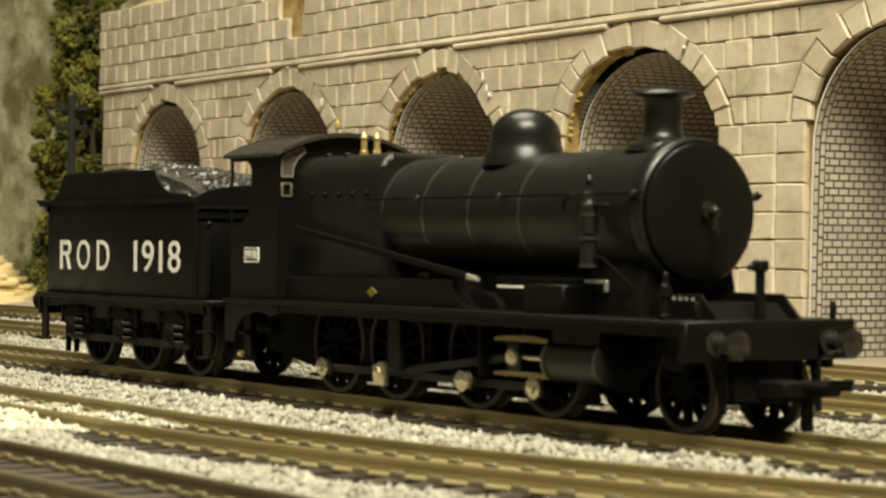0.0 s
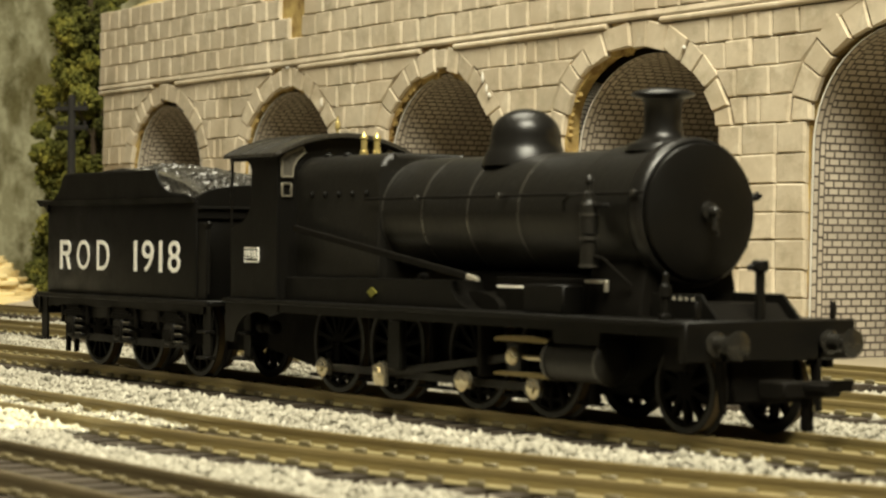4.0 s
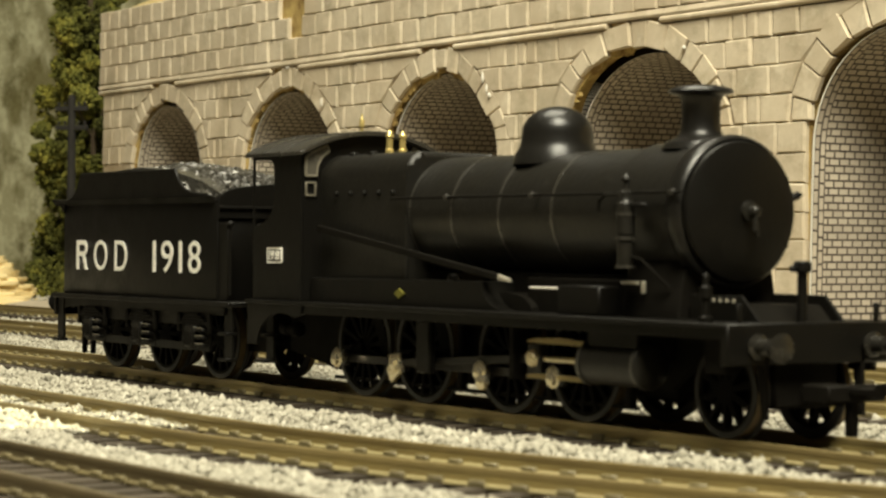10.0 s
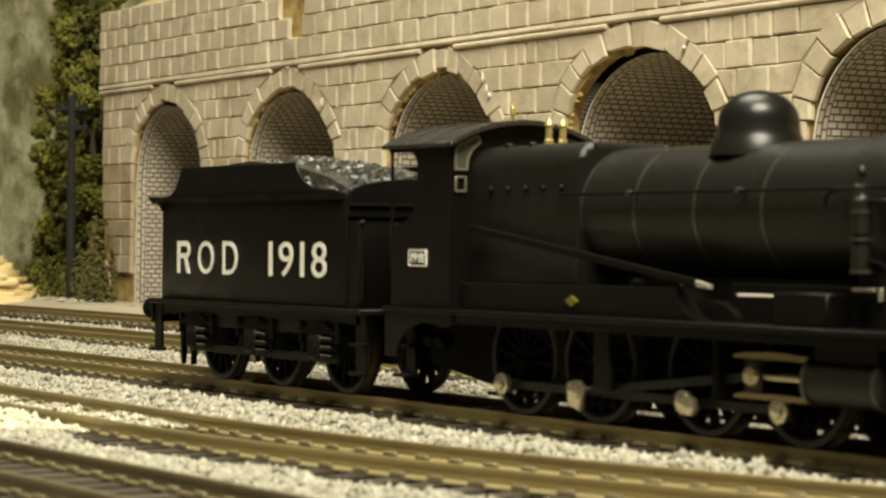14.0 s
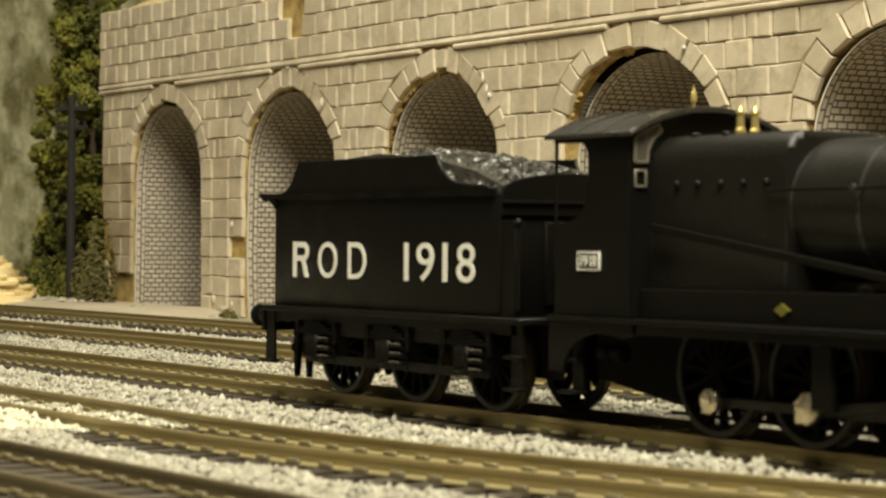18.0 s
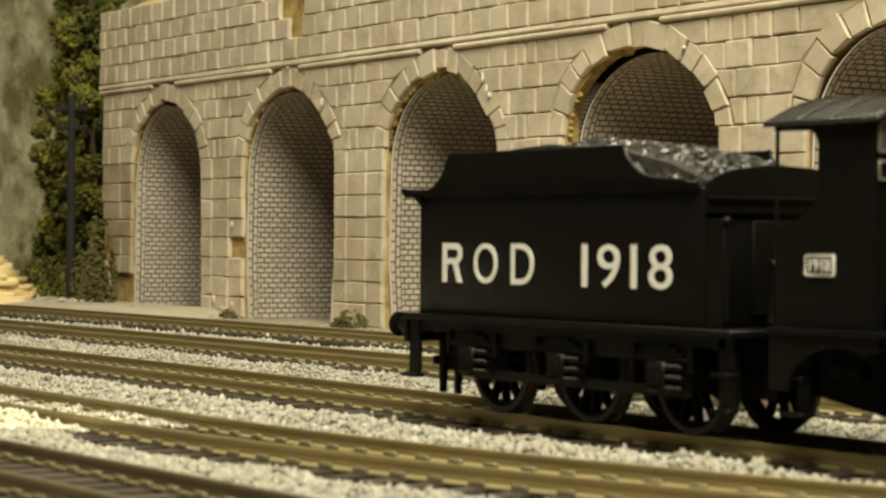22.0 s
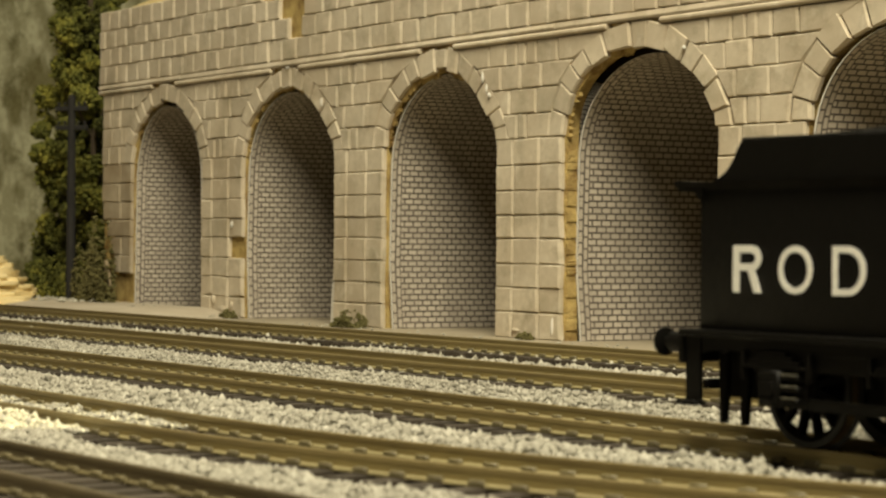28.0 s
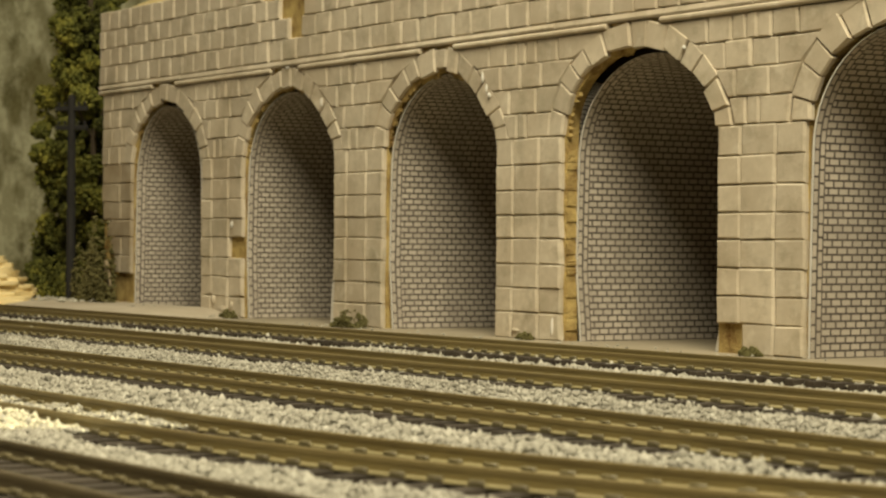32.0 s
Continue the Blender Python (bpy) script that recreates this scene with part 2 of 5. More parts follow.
M_PANE = plain("pale_window_glazing", (0.11, 0.10, 0.08), (0.08, 0.072, 0.056), 500, 0.2, relief=0.0)
M_SCRUB = plain("dry_olive_scrub", (0.13, 0.115, 0.045), (0.06, 0.055, 0.022), 300, 0.95, relief=0.4, spec=0.1)
M_CREAM = ballast_material("bright_cream_ballast", 1.55, 0.86)
M_BALLAST, M_BRICK, M_LEAF, M_BACK = ballast_material(gain=0.79, warm=0.94), brick_paper(), leaf_material(), backdrop_material()


# ---- building helpers ----
def mesh_of(name, bm, mats, sharp=38):
    bmesh.ops.recalc_face_normals(bm, faces=bm.faces)
    me = bpy.data.meshes.new(name)
    bm.to_mesh(me)
    bm.free()
    me.transform(Matrix.Scale(MM, 4))
    for m in mats if isinstance(mats, (list, tuple)) else [mats]:
        me.materials.append(m)
    me.shade_smooth()
    me.set_sharp_from_angle(angle=radians(sharp))
    return me


def part(name, bm, material, parent, label="", at=(0, 0, 0), sharp=38):
    """One mesh object under a thing or a part."""
    ob = new(name, mesh_of(name, bm, material, sharp))
    ob.parent = parent
    ob.location = Vector(at) * MM
    return tagged(ob, label)


def again(ob, at, turn=0.0, parent=None):
    """Another part on the same mesh."""
    o = new(ob.name.split(".")[0], ob.data)
    o.parent = parent or ob.parent
    o.location = Vector(at) * MM
    o.rotation_euler = (0, 0, radians(turn))
    if "label" in ob:
        o["label"] = ob["label"]
    return o


def raw(name, verts, faces, mats, parent=None, label="", smooth=False):
    me = bpy.data.meshes.new(name)
    me.from_pydata([tuple(c * MM for c in v) for v in verts], [], faces)
    for m in mats if isinstance(mats, (list, tuple)) else [mats]:
        me.materials.append(m)
    if smooth:
        me.shade_smooth()
    ob = new(name, me)
    ob.parent = parent
    return tagged(ob, label)


def base(name, label, category, at=(0, 0, 0), group="", kind=""):
    ob = new(name)
    ob.empty_display_size = 0.01
    ob.location = Vector(at) * MM
    return tagged(ob, label, category, group, kind)


def box(bm, x0, x1, y0, y1, z0, z1, bevel=0.0, segs=1):
    r = bmesh.ops.create_cube(bm, size=1)
    vs = r["verts"]
    for v in vs:
        v.co = Vector(((x0 + x1) / 2 + v.co.x * (x1 - x0), (y0 + y1) / 2 + v.co.y * (y1 - y0), (z0 + z1) / 2 + v.co.z * (z1 - z0)))
    if bevel:
        es = list({e for v in vs for e in v.link_edges})
        bmesh.ops.bevel(bm, geom=es, offset=bevel, segments=segs, affect="EDGES", profile=0.5)
    return bm


def B():
    return bmesh.new()


def ring_point(axis, o, r, a, h):
    c, s = math.cos(a) * r, math.sin(a) * r
    if axis == "x":
        return (o[0] + h, o[1] + c, o[2] + s)
    if axis == "y":
        return (o[0] + c, o[1] + h, o[2] + s)
    return (o[0] + c, o[1] + s, o[2] + h)


def lathe(bm, profile, axis="z", o=(0, 0, 0), seg=24, a0=0.0, a1=None, cap=True):
    """Turns (radius, height) pairs about an axis."""
    full = a1 is None
    a1 = a0 + math.tau if full else a1
    n = seg if full else seg + 1
    rows = []
    for r, h in profile:
        rows.append([bm.verts.new(ring_point(axis, o, r, a0 + (a1 - a0) * i / seg, h)) for i in range(n)])
    for p, q in zip(rows, rows[1:]):
        for i in range(n if full else n - 1):
            j = (i + 1) % n
            bm.faces.new((p[i], p[j], q[j], q[i]))
    if cap:
        for row, (r, h) in ((rows[0], profile[0]), (rows[-1], profile[-1])):
            if r > 1e-6:
                bm.faces.new(row)
    bmesh.ops.remove_doubles(bm, verts=bm.verts, dist=1e-5)
    return bm


def prism(bm, pts, axis, d0, d1, bevel=0.0, segs=1):
    """Extrudes a polygon. axis 'y': points are (x, z); 'x': (y, z); 'z': (x, y)."""
    def at(p, d):
        return {"y": (p[0], d, p[1]), "x": (d, p[0], p[1]), "z": (p[0], p[1], d)}[axis]
    a = [bm.verts.new(at(p, d0)) for p in pts]
    b = [bm.verts.new(at(p, d1)) for p in pts]
    fs = [bm.faces.new(a), bm.faces.new(b)]
    n = len(pts)
    for i in range(n):
        fs.append(bm.faces.new((a[i], a[(i + 1) % n], b[(i + 1) % n], b[i])))
    if bevel:
        es = list({e for f in fs[:2] for e in f.edges})
        bmesh.ops.bevel(bm, geom=es, offset=bevel, segments=segs, affect="EDGES", profile=0.5)
    return bm


def tube(bm, pts, r, seg=8):
    pts = [Vector(p) for p in pts]
    rows = []
    for i, p in enumerate(pts):
        d = (pts[min(i + 1, len(pts) - 1)] - pts[max(i - 1, 0)]).normalized()
        u = d.orthogonal().normalized() if i == 0 else (u - d * u.dot(d)).normalized()
        w = d.cross(u)
        rows.append([bm.verts.new(p + (u * math.cos(k * math.tau / seg) + w * math.sin(k * math.tau / seg)) * r) for k in range(seg)])
    for p, q in zip(rows, rows[1:]):
        for k in range(seg):
            bm.faces.new((p[k], p[(k + 1) % seg], q[(k + 1) % seg], q[k]))
    bm.faces.new(rows[0])
    bm.faces.new(rows[-1])
    return bm


def arc(cx, cz, rx, rz, a0, a1, n):
    """Points of an ellipse's arc, angles in degrees."""
    return [(cx + rx * math.cos(radians(a0 + (a1 - a0) * i / n)), cz + rz * math.sin(radians(a0 + (a1 - a0) * i / n))) for i in range(n + 1)]


# ---- the setting: ground board, unseen room ----
GROUND = -4.2


def setting():
    g = new("ground", mesh_of("ground", box(B(), -1500, 900, -206, 860, GROUND - 18, GROUND), M_EARTH))
    # unseen dark floor, added to keep reflections from below dark
    fl = new("floor", mesh_of("floor", box(B(), -2040, 2040, -1540, 1540, -1130, -1100), M_FLOOR_DARK))
    tagged(fl, "unseen dark brown room floor added below the layout", "floor", kind="structure")
    for x in (-1200, -200, 800):
        tr = new("layout_support", mesh_of("layout_support", box(B(), x - 30, x + 30, -150, 760, -1100, GROUND - 18.2), M_WOOD))
        tagged(tr, "dark timber upright under the layout board", "upright", kind="structure")
    tagged(g, "sandy earth-coloured ground cover of the layout", "ground", kind="structure")
    # unseen room shell, toned dark to cut the ambient light
    for name, x0, x1, y0, y1 in (("wall_south", -2000, 2000, -1540, -1500), ("wall_room_north", -2000, 2000, 1500, 1540),
                                 ("wall_east", 2000, 2040, -1500, 1500), ("wall_west", -2040, -2000, -1500, 1500)):
        w = new(name, mesh_of(name, box(B(), x0, x1, y0, y1, -1100, 1100), M_ROOM))
        tagged(w, "plain drab unseen room wall", "wall", kind="structure")
    c = new("ceiling", mesh_of("ceiling", box(B(), -2040, 2040, -1540, 1540, 1100, 1140), M_ROOM))
    tagged(c, "plain drab unseen room ceiling", "ceiling", kind="structure")


# ---- tracks ----
RAIL_PROFILE = [(-0.5, -0.12), (-0.38, 0), (0.38, 0), (0.5, -0.12), (0.5, -0.75), (0.4, -0.9), (0.4, -1.95), (0.95, -2.2), (0.95, -2.5),
                (-0.95, -2.5), (-0.95, -2.2), (-0.4, -1.95), (-0.4, -0.9), (-0.5, -0.75)]
PITCH = 7.0


def sleeper_mesh():
    bm = box(B(), -1.6, 1.6, -15.0, 15.0, -4.1, -2.52, 0.15)
    for y in (-8.75, 8.75):
        for s in (-1, 1):
            n = len(bm.faces)
            box(bm, -1.4, 1.4, y + s * 0.62 - 0.35 + s * 0.35, y + s * 0.62 + 0.35 + s * 0.35, -2.6, -1.55, 0.2)
            bm.faces.ensure_lookup_table()
            for f in bm.faces[n:]:
                f.material_index = 1
    return mesh_of("sleeper", bm, [M_SLEEPER, M_CHAIR])


SLEEPER = sleeper_mesh()


def track(label, line, x0, x1, step=14.0, mats=None):
    """A length of track; line gives the centre's y for an x."""
    t = base("railway_track", label, "track", (0, 0, GROUND), "railway tracks", "structure")
    n = max(2, int((x1 - x0) / step))
    xs = [x0 + (x1 - x0) * i / n for i in range(n + 1)]
    for side in (-8.75, 8.75):
        verts, faces, k = [], [], len(RAIL_PROFILE)
        for x in xs:
            d = Vector((1, (line(x + 1) - line(x - 1)) / 2, 0)).normalized()
            nrm = Vector((-d.y, d.x, 0))
            for a, b in RAIL_PROFILE:
                p = Vector((x, line(x), 0)) + nrm * (side + a)
                verts.append((p.x, p.y, b - GROUND))
        for i in range(n):
            for j in range(k):
                faces.append((i * k + j, i * k + (j + 1) % k, (i + 1) * k + (j + 1) % k, (i + 1) * k + j))
        faces += [tuple(range(k)), tuple(range(n * k, n * k + k))]
        r = raw("rail", verts, faces, mats or [M_RAIL, M_HEAD, M_FOOT], t)
        for f in r.data.polygons:
            f.material_index = 0 if f.index >= n * k else 1 if f.index % k in (13, 0, 1, 2, 3) else 2 if f.index % k in (6, 7, 9, 10) else 0
    count = int((x1 - x0) / PITCH)
    for i in range(count):
        x = x0 + PITCH * (i + 0.5)
        s = new("sleeper", SLEEPER)
        s.parent = t
        s.location = Vector((x, line(x), -GROUND)) * MM
        s.rotation_euler = (0, 0, math.atan((line(x + 1) - line(x - 1)) / 2) + random.uniform(-0.012, 0.012))
    return t


def near_line(x):
    return -65.3 + (max(0.0, x + 80) ** 2) / 800.0


def loco_line(x):
    return 0.0


def third_line(x):
    return 71.5


def far_line(x):
    return 142.0


def front_line(x):
    return -109.0 + 0.03 * x


def tracks():
    track("brown-railed model track the engine stands on", loco_line, -620, 190)
    track("brown-railed model track curving beside pale ballast", near_line, -330, 90)
    track("weathered model track behind the engine's road", third_line, -900, 130)
    track("weathered model track along the foot of the arches", far_line, -1000, 60)
    track("dark model track at the front of the layout", front_line, -200, 60, mats=[M_RAIL_SHADE, M_RAIL_SHADE, M_CHAIR])


def ballast():
    """Loose pale granules heaped between the sleeper ends of neighbouring tracks."""
    rng = np.random.default_rng(4)
    V, F = [], []
    octa = np.array([(1, 0, 0), (0, 1, 0), (-1, 0, 0), (0, -1, 0), (0, 0, 1), (0, 0, -1)], float)
    tri = np.array([(0, 1, 4), (1, 2, 4), (2, 3, 4), (3, 0, 4), (1, 0, 5), (2, 1, 5), (3, 2, 5), (0, 3, 5)])

    def swell(x, y):
        return 1.0 + 0.45 * noise.noise((x * 0.28, y * 0.28, 8.0)) + 0.5 * noise.noise((x * 0.06, y * 0.06, 3.0))

    def lay_bed(x0, x1, lo, hi, top):
        """The fine grit that the chips lie in."""
        nx, ny = int((x1 - x0) / 1.1), 20
        n0 = len(bed_v)
        for i in range(nx + 1):
            x = x0 + (x1 - x0) * i / nx
            a, b = lo(x), hi(x)
            for j in range(ny + 1):
                y = a + (b - a) * j / ny
                bed_v.append((x, y, GROUND + 0.02 + max(0.0, top(j / ny, x) * swell(x, y)) * 0.84 + 0.22 * noise.noise((x * 1.1, y * 1.1, 0.0))))
        for i in range(nx):
            for j in range(ny):
                k = n0 + i * (ny + 1) + j
                bed_f.append((k, k + ny + 1, k + ny + 2, k + 1))

    bed_v, bed_f = [], []

    def strip(x0, x1, lo, hi, top, count, size=0.5):
        """lo, hi: edges of the heap as functions of x; top: its height above the ground as a function of the share across."""
        if count > 3000:
            lay_bed(x0, x1, lo, hi, top)
        x = rng.uniform(x0, x1, count)
        s = rng.uniform(0, 1, count)
        a = np.array([lo(v) for v in x])
        b = np.array([hi(v) for v in x])
        y = a + (b - a) * s
        heap = np.array([top(u, v) for u, v in zip(s, x)])
        heap = heap * np.array([swell(u, v) for u, v in zip(x, y)])
        z = GROUND + np.maximum(heap, 0) * rng.uniform(0.86, 1.04, count)
        r = size * np.clip(np.exp(rng.normal(-0.18, 0.38, count)), 0.35, 2.1)
        pts = octa[None] * rng.uniform(0.45, 1.25, (count, 6, 1)) * r[:, None, None]
        ang = rng.uniform(0, 6.28, count)
        c, sn = np.cos(ang)[:, None], np.sin(ang)[:, None]
        tilt = rng.uniform(-0.6, 0.6, (count, 1))
        px = pts[:, :, 0] * c - pts[:, :, 1] * sn
        py = pts[:, :, 0] * sn + pts[:, :, 1] * c
        pz = pts[:, :, 2] + px * tilt
        base_i = sum(len(v) for v in V)
        V.append(np.stack([px + x[:, None], py + y[:, None], pz + z[:, None]], 2).reshape(-1, 3))
        F.append((tri[None] + (np.arange(count) * 6)[:, None, None] + base_i).reshape(-1, 3))

    def mound(h, edge=0.0):
        return lambda s, x: edge + h * math.sin(math.pi * min(1, max(0, s))) ** 0.6

    strip(-620, 140, lambda x: near_line(x) + 12.5, lambda x: -17.0 + 1.5 * math.sin(x * 0.11) + 1.5 * math.sin(x * 0.37) + 1.2 * math.sin(x * 0.83), mound(2.2, 0.2), 34000, 0.64)
    strip(-760, 130, lambda x: 14.0, lambda x: 53 + 2 * math.sin(x * 0.2), mound(2.3, 0.3), 48000)
    strip(-950, 60, lambda x: 86, lambda x: 116 + 4 * math.sin(x * 0.06), mound(1.6, 0.2), 16000, 0.8)
    strip(-1000, 60, lambda x: 60, lambda x: 83, lambda s, x: 0.9, 9000, 0.8)
    strip(-1000, 60, lambda x: 130, lambda x: 154, lambda s, x: 1.0, 8000, 0.8)
    strip(-620, 150, lambda x: -8, lambda x: 8, lambda s, x: 0.8, 16000)

    def reach(x):
        return 9.8 + 6.9 * min(1.0, max(0.0, (x + 88) / 16))

    strip(-240, 60, lambda x: front_line(x) + 14.5, lambda x: near_line(x) - reach(x) + 1.0 * math.sin(x * 0.3), lambda s, x: (1.6 if x < -84 else 0.3) + (0.9 if x < -84 else 1.9) * math.sin(math.pi * s) ** 0.6, 26000)
    strip(-620, 140, lambda x: -16.6, lambda x: -9.8, lambda s, x: 0.9 - 0.8 * s, 1300, 0.7)
    # chips filling the cribs of the near track
    for k in range(60):
        x = -330 + PITCH * k
        if x < -78:
            strip(x - 1.75, x + 1.75, lambda u: near_line(u) - 7.8, lambda u: near_line(u) + 8.1, lambda s, u: 2.05, 360, 0.4)
            strip(x - 1.75, x + 1.75, lambda u: near_line(u) - 13, lambda u: near_line(u) - 9.6, lambda s, u: 2.05, 120, 0.4)
    strip(-400, -180, lambda x: -200, lambda x: -70, mound(1.5, 0.6), 3000, 1.0)
    heap_up("ballast", V, F, M_BALLAST, "pale grey-white granite ballast chips between the tracks")
    bed = raw("ballast_bed", bed_v, bed_f, M_GRIT, smooth=True)
    tagged(bed, "fine pale grit bed under the ballast chips", "ballast", kind="structure")
    # a patch of brighter cream chips glued into the near track and beside it
    V, F = [], []
    for k in range(36):
        x = -330 + PITCH * k
        if x < -80:
            strip(x - 1.7, x + 1.7, lambda u: near_line(u) - 7.4, lambda u: near_line(u) + 6.8, lambda s, u: 2.0, 200, 0.42)
            strip(x - 1.7, x + 1.7, lambda u: near_line(u) - 12.0, lambda u: near_line(u) - 10.2, lambda s, u: 2.0, 60, 0.42)
    strip(-240, -86, lambda x: front_line(x) + 15.5 + 4 * max(0.0, (x + 130) / 40), lambda x: near_line(x) - 10.4, lambda s, x: 2.35 + 0.5 * math.sin(math.pi * s), 9000, 0.5)
    heap_up("ballast", V, F, M_CREAM, "cream-white ballast chips glued between the sleepers")


def heap_up(name, V, F, mat, label):
    verts, faces = np.concatenate(V) * MM, np.concatenate(F)
    me = bpy.data.meshes.new(name)
    me.vertices.add(len(verts))
    me.vertices.foreach_set("co", verts.ravel())
    me.loops.add(len(faces) * 3)
    me.loops.foreach_set("vertex_index", faces.ravel().astype(np.int32))
    me.polygons.add(len(faces))
    me.polygons.foreach_set("loop_start", np.arange(0, len(faces) * 3, 3, dtype=np.int32))
    me.update(calc_edges=True)
    me.materials.append(mat)
    tagged(new(name, me), label, "ballast", kind="stuff")


# ---- the arched retaining wall ----
WALL_X = -400.0
ARCHES = [-670 + 118.6 * k - WALL_X for k in range(8)]
SPRING, RISE, RING = 64.6, 27.4, 8.0
# how far each opening reaches to either side of its crown
SIDES = [(36.3, 36.8), (40.2, 37.4), (41.2, 35.0), (42.5, 38.3), (38.7, 37.5), (39.0, 37.5), (39.0, 37.5), (39.0, 37.5)]
# how full the curve is to either side: 2 is an ellipse, less is leaner
CURVE = [(2.0, 1.75), (2.0, 1.58), (2.0, 1.5), (2.15, 1.68), (2.0, 1.7), (2.0, 1.7), (2.0, 1.7), (2.0, 1.7)]
ROWS_PIER = [-4.2, 4.9, 13.2, 21.5, 30.2, 38.2, 46.7, 55.5, 64.6]
ROWS_SPAN = [64.6, 73.0, 81.8, 90.2, 98.2]
ROWS_TOP = [103.0, 111.7, 120.2, 128.8, 138.0]
LEFT_END, RIGHT_END = -341.0, 560.0
# joints of the moulded sheets, from the crown of the arch at their start; the sheets were glued a little out of step
SPAN_CUTS = [(50.8, 56.5), (46.0, 62.0), (41.0, 53.2, 65.4), (32.5, 44.0, 50.3, 55.6, 62.2, 74.4)]
SPAN_SHIFT = [0.0, 0.0, 0.0, -2.3, 1.4, 0.0, 0.0]
PARAPET_PITCH, PARAPET_START = 11.97, (-336.7, -332.1, -338.3, -333.1)


def stone(name, parent, quad, inset=0.48, lift=0.56, mat=None):
    """A dressed stone on the wall face: quad is four (u, z) corners; its front is pillowed."""
    cx = sum(p[0] for p in quad) / 4
    cz = sum(p[1] for p in quad) / 4
    d = random.uniform(-0.25, 0.2)
    verts = [(u, 1.4, z) for u, z in quad] + [(u, -d + 0.0, z) for u, z in quad]
    for u, z in quad:
        su, sz = (cx - u), (cz - z)
        iu, iz = min(abs(su) * 0.45, inset * random.uniform(1.2, 2.1)), min(abs(sz) * 0.45, inset * random.uniform(0.6, 1.1))
        verts.append((u + math.copysign(iu, su), -lift - d + random.uniform(-0.12, 0.12), z + math.copysign(iz, sz)))
    faces = [(0, 1, 5, 4), (1, 2, 6, 5), (2, 3, 7, 6), (3, 0, 4, 7), (4, 5, 9, 8), (5, 6, 10, 9), (6, 7, 11, 10), (7, 4, 8, 11), (8, 9, 10, 11)]
    return raw(name, verts, faces, mat or M_STONE, parent)


def ring_half(i, side, z, extra):
    """Reach of an arch ring's outer edge from its crown at height z; side 0 is the left, 1 the right."""
    t, p = max(0.0, (z - SPRING) / (RISE + extra)), CURVE[i][side]
    return (SIDES[i][side] + extra) * (1 - t ** p) ** (1 / p) if t < 1 else 0.0


def arch_point(i, a, extra):
    """A point of an opening's outline, angle a in degrees from its right springing, moved outwards by extra."""
    c, h = math.cos(radians(a)), max(0.0, math.sin(radians(a)))
    side = 1 if c > 0 else 0
    p = 2 / CURVE[i][side]
    return (ARCHES[i] + math.copysign((SIDES[i][side] + extra) * abs(c) ** p, c), SPRING + (RISE + extra) * h ** p)


